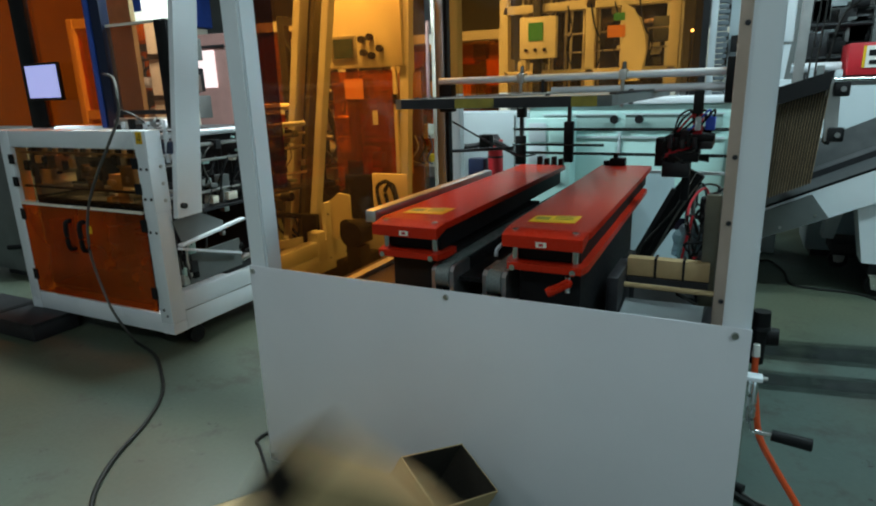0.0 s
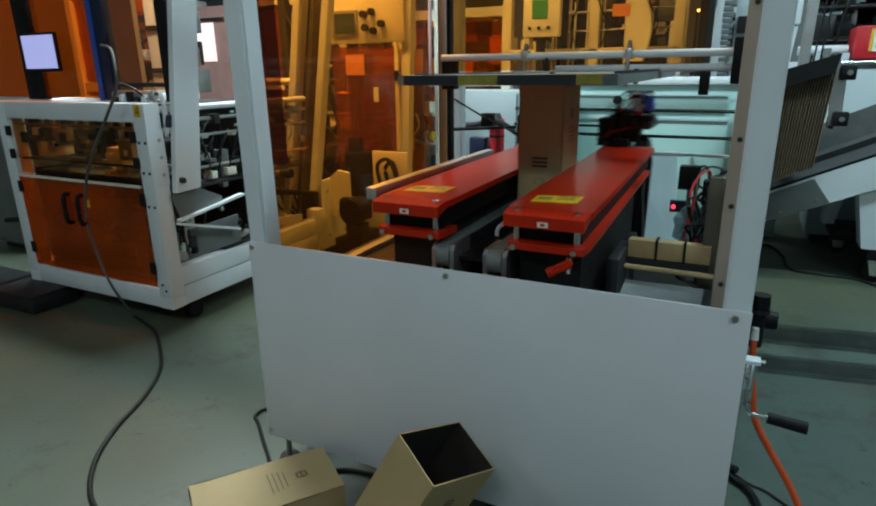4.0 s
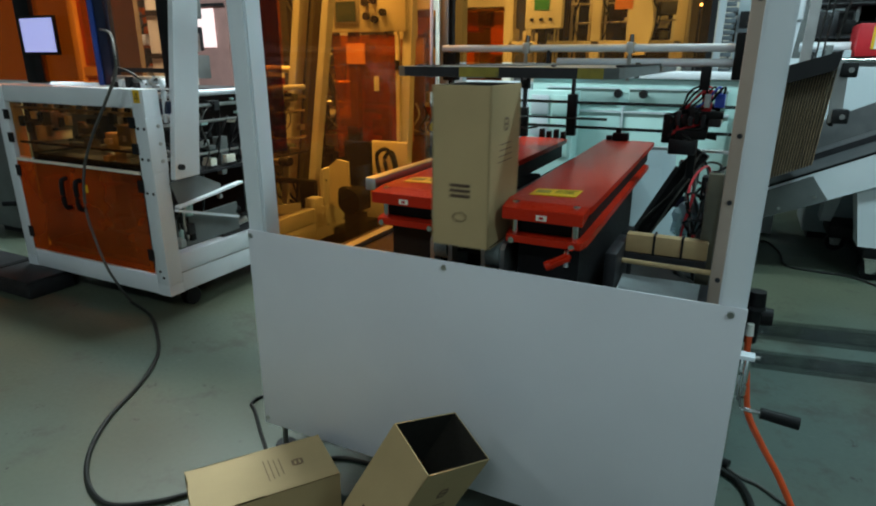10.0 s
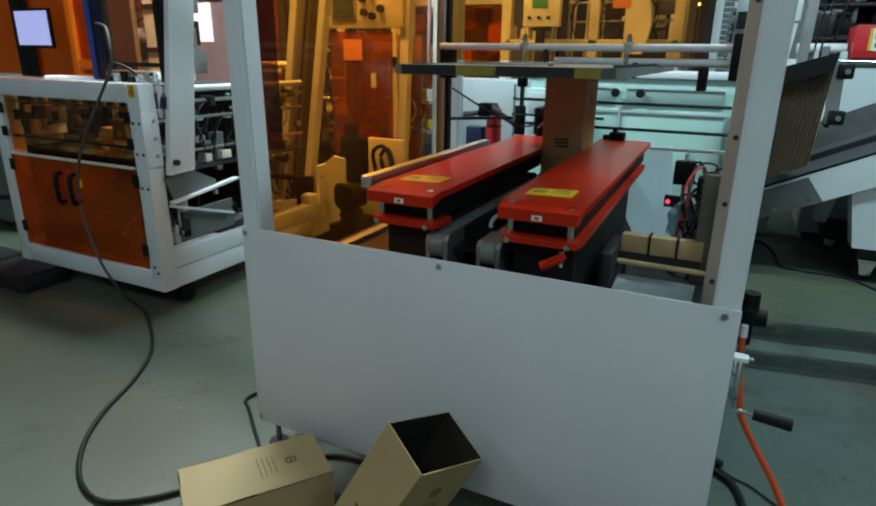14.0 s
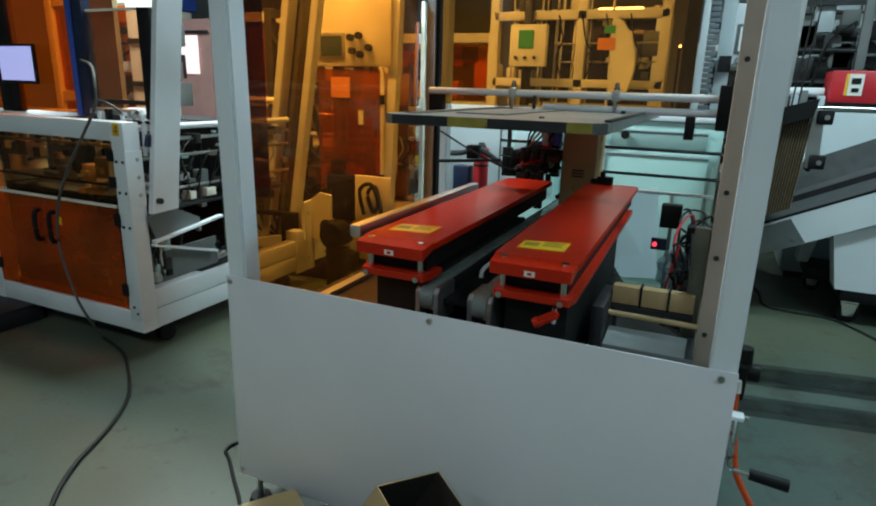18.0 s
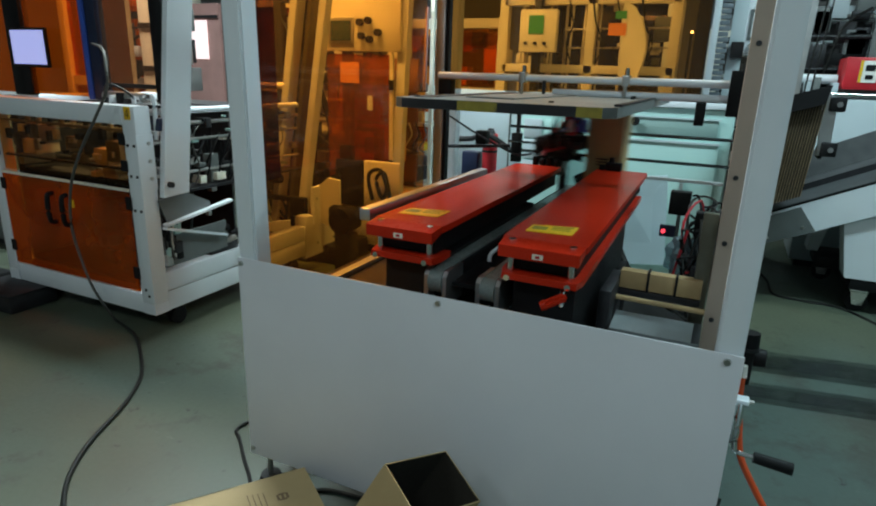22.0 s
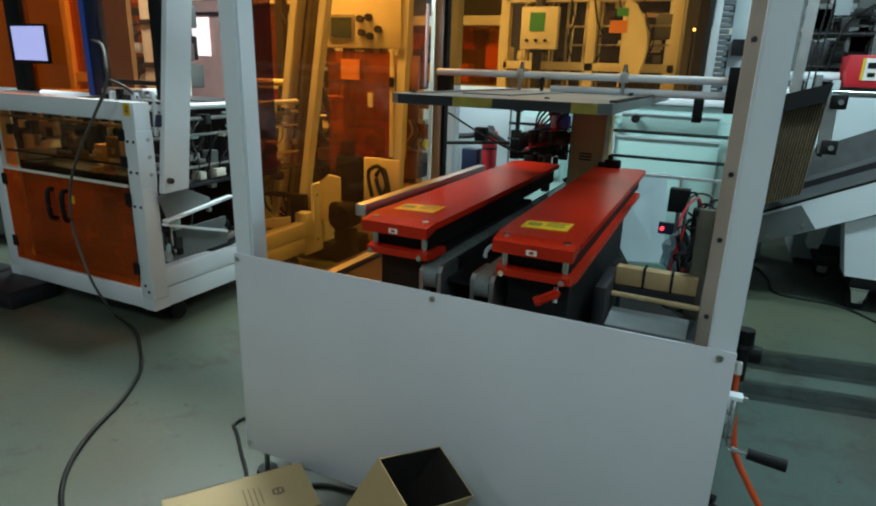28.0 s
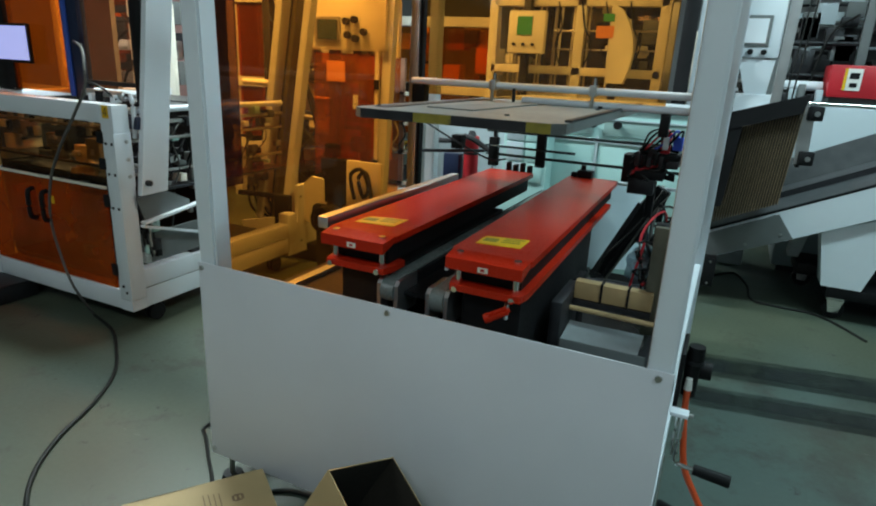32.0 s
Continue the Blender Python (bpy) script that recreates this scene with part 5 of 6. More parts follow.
    for dx in (0.05, 0.08):
        part("mast_cable", pipe(bmesh.new(), [(1.46 + dx, 2.78, 2.0), (1.45 + dx, 2.77, 1.6), (1.43 + dx, 2.77, 1.25), (1.42 + dx, 2.75, 1.0)], 0.0045), CABLE, m)
    return m


feeder()


def blank_stack():
    """Flat cartons standing on edge in the magazine."""
    m = thing("blank_stack", (1.38, 2.55, 0.6), "stack of flat brown cartons standing on edge", "carton blanks")
    for k in range(58):
        x = 1.16 + k * 0.0063
        low = 0.575 + 0.47 * (x - 1.346)
        rise = 0.004 * math.sin(k * 2.3)
        w = 0.0013 if k % 2 else 0.0044
        # blanks alternate: thin paler ones, thicker near-black ones set slightly back
        part("blank", sheet(bmesh.new(), [(x, low), (x + w, low), (x + 0.032 + w, low + 0.50 + rise), (x + 0.032, low + 0.50 + rise)], "y", 2.40 + (0.0 if k % 2 else 0.006) + 0.002 * (k * 5 % 3), 2.62 + 0.1), CARD_LINE if k % 2 else CARD_DARK, m)
    return m


blank_stack()


# ---- behind: cabinets, a second machine, the far side ----
def rear():
    c = thing("white_cabinet", (0.52, 2.7, 0), "pale teal machine cabinet with two black knobs", "cabinet")
    part("body", B(-0.06, 1.16, 2.64, 3.1, 0.05, 1.06, bevel=0.01), TEAL, c)
    part("plinth", B(-0.04, 1.14, 2.66, 3.08, 0.0, 0.05), DARK, c)
    part("top_cap", B(-0.08, 1.18, 2.62, 3.1, 1.061, 1.10, bevel=0.006), WHITE, c, "white top cap")
    for x0, x1 in ((0.02, 0.505), (0.525, 1.10)):
        f = part("front_panel", B(x0, x1, 2.628, 2.639, 0.10, 0.875, bevel=0.003), TEAL, c)
        part("panel_lip", B(x0, x1, 2.618, 2.6275, 0.862, 0.875), PALEBLUE, f)
        r = part("recess_frame", B(x0 + 0.02, x1 - 0.02, 2.630, 2.639, 0.905, 1.0, bevel=0.003), GREYTEAL, c, "grey-green inset strip")
        part("recess_edge", B(x0 + 0.01, x1 - 0.01, 2.622, 2.629, 1.0, 1.008), PALEBLUE, r)
    for x in (0.484, 0.628):
        part("knob", C((x, 2.61, 0.975), (x, 2.585, 0.975), 0.026, 0.023, seg=18), BLACK, c, "round black knob")
        part("knob_stem", C((x, 2.638, 0.975), (x, 2.61, 0.975), 0.012), STEEL, c)
    part("seam_post", B(0.508, 0.522, 2.615, 2.638, 0.10, 0.90), PALEBLUE, c)
    part("handle", B(0.92, 0.94, 2.61, 2.627, 0.55, 0.65), STEEL, c)
    w = thing("white_board", (-0.4, 2.75, 0), "white sheet-metal side cabinet", "cabinet")
    part("body", B(-0.75, -0.10, 2.75, 3.1, 0.04, 1.02, bevel=0.01), PALEBLUE, w)
    part("foot", B(-0.7, -0.15, 2.78, 3.05, 0.0, 0.039), DARK, w)
    part("seam", B(-0.20, -0.19, 2.744, 2.75, 0.1, 1.0), GREY, w)
    e = thing("red_gas_bottle", (-0.05, 2.0, 0), "red cylinder on a dark stand", "cylinder")
    part("bottle", C((-0.05, 2.0, 0.60), (-0.05, 2.0, 0.90), 0.042, 0.042), REDPART, e)
    part("cap", C((-0.05, 2.0, 0.90), (-0.05, 2.0, 0.93), 0.03, 0.015), DARK, e)
    part("neck_band", C((-0.05, 2.0, 0.80), (-0.05, 2.0, 0.812), 0.0435), DARK, e)
    part("stand", B(-0.16, 0.0, 1.96, 2.05, 0.0, 0.60, bevel=0.01), NAVY, e)
    part("pump", B(-0.20, -0.10, 1.95, 2.03, 0.60, 0.80, bevel=0.012), NAVY, e)
    part("pipe", pipe(bmesh.new(), [(-0.25, 1.98, 0.86), (-0.15, 1.97, 0.87), (-0.05, 1.95, 0.9), (0.1, 1.95, 0.82)], 0.015), DARK, e)
    d = thing("teal_drawer_unit", (0.15, 2.45, 0), "pale teal drawer unit with glass front", "cabinet")
    part("body", B(-0.02, 0.26, 2.45, 2.60, 0.0, 0.99, bevel=0.006), TEAL, d)
    for k in range(3):
        part("drawer", B(0.0, 0.11, 2.44, 2.449, 0.60 + 0.125 * k, 0.715 + 0.125 * k, bevel=0.003), PALEBLUE, d)
        part("drawer", B(0.13, 0.24, 2.44, 2.449, 0.60 + 0.125 * k, 0.715 + 0.125 * k, bevel=0.003), TEAL, d)
    l = thing("work_lamp", (-1.195, 3.02, 0), "small lit work lamp on a thin post", "lamp")
    part("bulb", ball(bmesh.new(), (-1.195, 3.0, 1.494), 0.028), LAMP_GLOW, l, "glowing bulb")
    part("shade", C((-1.195, 3.02, 1.50), (-1.16, 3.05, 1.56), 0.045, 0.02), DARK, l)
    part("lamp_post", C((-1.16, 3.05, 0.0), (-1.16, 3.05, 1.55), 0.012), DARK, l)
    t = thing("machine_lamp", (0.27, 4.2, 0), "lit tube lamp on the far machine", "lamp")
    part("tube", C((0.10, 4.2, 1.86), (0.45, 4.2, 1.86), 0.018), LAMP_GLOW, t)
    part("bracket", B(0.24, 0.30, 4.22, 4.26, 0.0, 1.88), DARK, t)
    # glowing dot added for a lamp's reflection in the back guard
    q = thing("spot_lamp", (0.72, 4.7, 0), "glowing dot on a post, added for a lamp's reflection", "lamp")
    part("bulb", ball(bmesh.new(), (0.727, 4.7, 1.612), 0.011), LAMP_GLOW, q)
    part("lamp_post", C((0.72, 4.73, 0.0), (0.72, 4.73, 1.6), 0.012), DARK, q)
    x0, x1 = -1.024, -0.739
    h2 = thing("parts_shelf", ((x0 + x1) / 2, 2.75, 0), "cream metal shelf crowded with yellow and grey parts", "shelf")
    boards = (1.079, 0.876, 0.679, 0.461)
    for z in boards:
        part("shelf_board", B(x0, x1, 2.6, 2.9, z - 0.022, z), CREAM, h2)
    for x in (x0 - 0.03, x1 + 0.005):
        part("shelf_leg", B(x, x + 0.025, 2.6, 2.63, 0.0, 1.75), CREAM, h2)
        part("shelf_leg", B(x, x + 0.025, 2.87, 2.9, 0.0, 1.75), CREAM, h2)
    rs = random.Random(9)
    for k in range(26):
        z = boards[k % 4]
        x, w, t = x0 + 0.01 + (x1 - x0 - 0.09) * rs.random(), 0.03 + 0.06 * rs.random(), 0.03 + 0.10 * rs.random()
        part("spare_part", B(x, x + w, 2.605 + 0.1 * rs.random(), 2.78, z + 0.0005, z + t, bevel=0.008), (YELLOW, GREY, CREAM, DARK, YELLOW, PAPER, BROWN)[k % 7], h2)
    for k in range(5):
        x = x0 + (x1 - x0) * (0.1 + 0.2 * k)
        part("hung_cable", pipe(bmesh.new(), [(x, 2.59, boards[1]), (x + 0.03, 2.585, boards[1] - 0.08), (x - 0.02, 2.585, boards[2] + 0.03), (x + 0.02, 2.59, boards[2])], 0.006, 6), (CABLE, GREYCABLE, PAPER)[k % 3], h2)
    part("wall_tube", C((x1 - 0.02, 2.58, 1.10), (x1 - 0.01, 2.58, 1.62), 0.012), PINK, h2)
    # second machine seen over the cross rail
    m = thing("far_machine", (0.2, 3.8, 0), "cream framed machine with green touch screen", "packing machine")
    for x in (-0.55, 0.70, 0.12):
        part("frame_post", B(x - 0.035, x + 0.035, 3.5, 3.57, 0.0, 2.2, bevel=0.005), CREAM, m)
    part("frame_post", B(-0.30, -0.24, 3.45, 3.51, 0.0, 2.2, bevel=0.005), DARK, m)
    part("frame_beam", B(-0.55, 0.72, 3.5, 3.56, 1.24, 1.30, bevel=0.005), CREAM, m)
    part("frame_beam", B(-0.55, 0.72, 3.5, 3.56, 1.72, 1.78, bevel=0.005), CREAM, m)
    h = part("control_panel", B(-0.355, -0.08, 3.30, 3.36, 1.38, 1.67, bevel=0.01), CREAM, m, "cream control panel")
    part("screen", B(-0.285, -0.175, 3.292, 3.2995, 1.505, 1.63), SCREEN_GREEN, h, "green lit screen")
    for k in range(3):
        part("button", C((-0.30 + k * 0.07, 3.30, 1.44), (-0.30 + k * 0.07, 3.28, 1.44), 0.012), DARK, h)
    part("arm_cover", sheet(bmesh.new(), [(0.37, 1.20), (0.49, 1.20), (0.52, 1.30), (0.535, 1.40), (0.525, 1.50), (0.49, 1.60), (0.43, 1.69), (0.36, 1.73)], "y", 3.38, 3.46), CREAM, m, "curved cream arm cover")
    part("note", B(0.27, 0.39, 3.372, 3.3795, 1.50, 1.58), ORANGE_PAPER, m)
    # emitting green patch put in for a green glow, not paper
    part("note", B(0.31, 0.385, 3.372, 3.3795, 1.61, 1.66), SCREEN_GREEN, m)
    rnd = random.Random(11)
    for k in range(16):
        x, z = -0.5 + rnd.random() * 1.15, 1.1 + rnd.random() * 0.8
        s = 0.04 + rnd.random() * 0.1
        part("inner_block", B(x, x + s, 3.6, 3.7, z, z + s * (0.6 + rnd.random() * 1.5), bevel=0.005), (DARK, STEEL, CREAM, GREY, BRASS)[k % 5], m)
    for k in range(15):
        x = -0.5 + rnd.random() * 1.15
        part("rod", C((x, 3.55 + 0.02 * (k % 3), 1.1), (x + 0.05 * rnd.random() - 0.02, 3.55 + 0.02 * (k % 3), 2.1), 0.005 + 0.007 * rnd.random()), (STEEL, CREAM, DARK, PAPER)[k % 4], m)
    for k in range(22):
        x, z, w = -0.5 + rnd.random() * 1.1, 1.3 + rnd.random() * 0.42, 0.02 + rnd.random() * 0.05
        part("fitting", B(x, x + w, 3.575, 3.61, z, z + 0.02 + rnd.random() * 0.07, bevel=0.003), (BLACK, CREAM, GREY, PAPER, BRASS)[k % 5], m)
    for z in (1.42, 1.55):
        part("guide_rod", C((-0.08, 3.53, z), (0.70, 3.53, z + 0.01), 0.007), STEEL, m)
    for k in range(4):
        x = -0.05 + 0.17 * k
        part("hose", pipe(bmesh.new(), [(x, 3.50, 1.75), (x + 0.04, 3.49, 1.58), (x + 0.10 * (k % 2), 3.50, 1.45), (x + 0.05, 3.50, 1.30)], 0.006, 6), CABLE, m)
    part("black_post", B(0.848, 0.934, 3.2, 3.26, 0.0, 2.2, bevel=0.004), BLACK, m)
    ch = thing("cable_mast", (0.960, 3.3, 0), "white mast with a grey cable chain", "mast")
    part("mast", B(0.938, 0.979, 3.3, 3.36, 0.0, 2.2, bevel=0.004), WHITE, ch)
    part("back_board", B(1.052, 1.136, 3.36, 3.38, 0.6, 2.2), PALEBLUE, ch)
    part("board_foot", B(1.052, 1.136, 3.355, 3.39, 0.0, 0.599), DARK, ch)
    for k in range(30):
        z = 1.12 + 0.034 * k
        part("chain_link", B(0.981, 1.046 - 0.008 * (k % 2), 3.305, 3.355, z, z + 0.027, bevel=0.004), CHAIN, ch)
    part("chain_stop", B(0.981, 1.046, 3.3, 3.355, 0.0, 1.115, bevel=0.004), CHAIN, ch)
    part("bracket", B(1.068, 1.142, 3.29, 3.3595, 1.36, 1.46, bevel=0.004), BLACK, ch)
    # feeder side: operator panel, red box, white cabinet
    o = thing("operator_stand", (1.25, 3.5, 0), "white operator stand with lit touch screen", "control panel")
    part("head", B(1.09, 1.43, 3.50, 3.58, 1.41, 1.80, bevel=0.012), WHITE, o)
    part("bezel", B(1.15, 1.36, 3.488, 3.499, 1.48, 1.67, bevel=0.004), GREY, o)
    part("screen", B(1.17, 1.34, 3.482, 3.4875, 1.50, 1.65), SCREEN_GREY, o, "pale lit touch screen")
    for k in range(3):
        part("button", C((1.18 + k * 0.08, 3.50, 1.445), (1.18 + k * 0.08, 3.47, 1.445), 0.018), CHROME if k == 0 else BLACK, o)
    part("neck", sheet(bmesh.new(), [(1.27, 1.18), (1.40, 1.18), (1.42, 1.40), (1.20, 1.40)], "y", 3.52, 3.58), WHITE, o)
    part("column", B(1.22, 1.46, 3.50, 3.66, 0.0, 1.18, bevel=0.008), WHITE, o)
    r = thing("red_switch_box", (1.9, 3.5, 0), "red switch box on a pale cabinet", "switch box")
    part("cabinet", B(1.64, 3.0, 3.50, 4.0, 0.05, 1.13, bevel=0.01), PALEBLUE, r, "pale blue-white cabinet")
    part("foot", B(1.68, 2.96, 3.54, 3.96, 0.0, 0.049), DARK, r)
    part("box", B(1.735, 2.25, 3.46, 3.8, 1.19, 1.385, bevel=0.01), REDPART, r, "red enclosure")
    part("box_base", B(1.76, 2.2, 3.52, 3.8, 1.131, 1.189), GREY, r)
    lab = part("label", B(1.81, 1.905, 3.454, 3.4595, 1.235, 1.365), PAPER, r, "white and yellow warning label")
    part("label_edge", B(1.81, 1.825, 3.450, 3.4535, 1.235, 1.365), YELLOW, lab)
    part("bar_mark", B(1.845, 1.885, 3.450, 3.4535, 1.255, 1.28), BLACK, lab)
    part("bar_mark", B(1.84, 1.89, 3.450, 3.4535, 1.305, 1.34), BLACK, lab)
    part("rail", C((1.44, 3.6, 1.25), (1.72, 3.6, 1.25), 0.03), WHITE, r)
    for k in range(5):
        part("valve", B(1.48 + k * 0.05, 1.52 + k * 0.05, 3.47, 3.53, 1.14 + 0.02 * (k % 2), 1.20 + 0.03 * (k % 3), bevel=0.004), (DARK, PALEBLUE, GREY)[k % 3], r)
    f = thing("dark_hood_machine", (1.8, 4.7, 0), "grey machine with a dark hood", "packing machine")
    part("hood", sheet(bmesh.new(), [(1.52, 1.44), (2.15, 1.44), (2.12, 1.60), (2.0, 1.70), (1.66, 1.71), (1.55, 1.62)], "y", 4.5, 5.1), material("black_hood", (0.02, 0.02, 0.022), 0.6), f)
    part("body", B(1.4, 2.7, 4.55, 5.2, 0.0, 1.435, bevel=0.02), GREY, f)
    rw = random.Random(41)
    for k in range(26):
        x, zz, s = 1.42 + rw.random() * 1.0, 1.18 + rw.random() * 0.75, 0.03 + rw.random() * 0.09
        part("fitting", B(x, x + s * 1.5, 4.40, 4.48, zz, zz + s * (0.5 + rw.random()), bevel=0.005), (GREY, DARK, PALEBLUE, GREY, DARK)[k % 5], f)
    for k in range(5):
        zz = 1.22 + 0.15 * k
        part("rack_rod", C((1.40, 4.44, zz), (2.6, 4.44, zz + 0.02), 0.010), (GREY, DARK, PALEBLUE)[k % 3], f)
    for x in (1.40, 2.0, 2.6):
        part("rack_post", B(x - 0.02, x + 0.02, 4.49, 4.53, 0.0, 2.1, bevel=0.004), (WHITE, DARK, WHITE)[int(x)], f)
    part("arm", bar(bmesh.new(), (1.4, 4.52, 1.74), (2.6, 4.52, 1.78), 0.05, 0.06), PALEBLUE, f)


rear()


def far_left():
    """Amber-clad machines and added glowing surfaces behind the left machine."""
    for i, (x, y, w, d, h, mat) in enumerate(((-4.4, 2.6, 1.3, 0.8, 1.9, "a"), (-2.9, 3.2, 1.2, 0.8, 1.8, "a"), (-1.9, 4.2, 1.1, 0.8, 1.7, "c"), (-0.9, 5.2, 1.4, 0.8, 2.0, "c"), (0.8, 5.6, 1.6, 0.8, 1.7, "a"), (2.8, 5.8, 1.6, 0.8, 1.8, "c"))):
        m = thing("guarded_machine", (x + w / 2, y + d / 2, 0), "machine in a pale frame with tinted panes", "packing machine", "far machines")
        for px in (x, x + w):
            for py in (y, y + d):
                part("frame_post", B(px - 0.04, px + 0.04, py - 0.04, py + 0.04, 0, h, bevel=0.005), WHITE if i % 2 else CREAM, m)
        for z in (0.5, 1.05, h - 0.05):
            part("frame_beam", B(x + 0.04, x + w - 0.04, y - 0.03, y + 0.03, z - 0.04, z + 0.04), WHITE if i % 2 else CREAM, m)
        part("pane", B(x + 0.05, x + w - 0.05, y - 0.004, y + 0.004, 1.1, h - 0.1), SMOKED if i > 2 else AMBER_DEEP if mat == "a" else AMBER, m, "tinted acrylic pane")
        part("lower_door", B(x + 0.05, x + w - 0.05, y - 0.004, y + 0.004, 0.55, 1.0), SMOKED if i > 2 else AMBER_DEEP, m)
        rnd = random.Random(20 + i)
        for k in range(26):
            bx, bz, s = x + rnd.random() * (w - 0.2), 0.2 + rnd.random() * (h - 0.4), 0.06 + rnd.random() * 0.18
            part("inner_block", B(bx, bx + s, y + 0.2, y + 0.35, bz, bz + s, bevel=0.006), (DARK, STEEL, CREAM, WHITE, BRASS, GREY)[k % 6], m)
        part("base", B(x + 0.05, x + w - 0.05, y + 0.05, y + d - 0.05, 0.1, 0.2), DARK, m)
    # emitting panel added in place of a bright opening
    w = thing("lit_gap_panel", (-4.25, 4.05, 0), "glowing pinkish panel standing in for a bright opening between the machines", "light panel")
    part("panel", B(-4.38, -4.14, 4.0, 4.02, 1.28, 1.68), LIT_GAP, w)
    part("panel_frame", B(-4.56, -3.96, 4.021, 4.06, 0.0, 1.85), PINK, w)
    part("panel_bar", B(-4.56, -3.96, 3.99, 3.999, 1.70, 1.73), DARK, w)
    # glowing tube added where a tube lamp is only reflected
    v = thing("tube_lamp", (-5.45, 4.05, 0), "glowing tube on a dark post, added for a lamp's reflection", "lamp")
    part("tube", C((-5.45, 4.0, 1.34), (-5.43, 4.0, 1.74), 0.028), LIT_GAP, v)
    part("lamp_post", B(-5.50, -5.40, 4.03, 4.09, 0.0, 1.9), DARK, v)
    b = thing("blue_drum", (-5.95, 4.85, 0), "stacked blue plastic crates", "crate")
    part("crate", B(-6.7, -5.2, 4.6, 5.1, 2.05, 2.7, bevel=0.02), BLUE, b)
    part("shelf", B(-6.65, -5.25, 4.65, 5.05, 0.0, 2.049, bevel=0.02), CREAM, b)


far_left()


def clutter():
    """Dark machine frames and fittings filling the depth behind the guards."""
    spots = [(-2.3, 3.0, 0.9, 1.75, 31), (-1.75, 2.3, 0.55, 1.7, 32), (-3.4, 2.2, 0.8, 1.6, 33), (1.45, 4.0, 0.5, 1.9, 34), (2.1, 4.1, 0.7, 1.9, 35), (0.95, 4.6, 0.5, 1.8, 36)]
    for x, y, w, h, seed in spots:
        rnd = random.Random(seed)
        m = thing("assembly_frame", (x + w / 2, y + 0.2, 0), "dark machine frame crowded with rods and fittings", "packing machine", "assembly frames")
        for px in (x, x + w):
            part("frame_post", B(px - 0.03, px + 0.03, y, y + 0.06, 0, h, bevel=0.004), GREY if x > 1.2 else (CREAM, DARK, DARK)[seed % 3], m)
        for z in (0.35, 0.75, 1.15, h - 0.04):
            part("frame_beam", B(x + 0.03, x + w - 0.03, y, y + 0.05, z - 0.025, z + 0.025), DARK if x > 1.2 else (DARK, CREAM, DARK)[seed % 3], m)
        for k in range(30):
            bx, bz, s2 = x + rnd.random() * (w - 0.12), 0.3 + rnd.random() * (h - 0.5), 0.04 + rnd.random() * 0.09
            part("fitting", B(bx, bx + s2, y + 0.06, y + 0.12 + rnd.random() * 0.1, bz, bz + s2 * (0.6 + 1.2 * rnd.random()), bevel=0.004), ((DARK, BLACK, GREY, DARK, GREY, PALEBLUE) if x > 1.2 else (DARK, BLACK, STEEL, CREAM, GREY, WHITE))[k % 6], m)
        for k in range(5):
            z = 0.5 + rnd.random() * (h - 0.7)
            part("shaft", C((x + 0.03, y + 0.03, z), (x + w - 0.03, y + 0.03, z), 0.012 + 0.008 * rnd.random()), DARK if x > 1.2 else (STEEL, CHROME, DARK)[k % 3], m)
        for k in range(1 if x > 1.2 else 4):
            p = [(x + rnd.random() * w, y - 0.02, 0.4 + rnd.random() * (h - 0.5)) for j in range(4)]
            part("hose", pipe(bmesh.new(), p, 0.010, 6), CABLE, m)
        part("orange_tag", B(x + 0.1, x + 0.2, y - 0.012, y - 0.004, 0.95, 1.12), ORANGE_PAPER, m) if seed in (31, 32) else None


clutter()


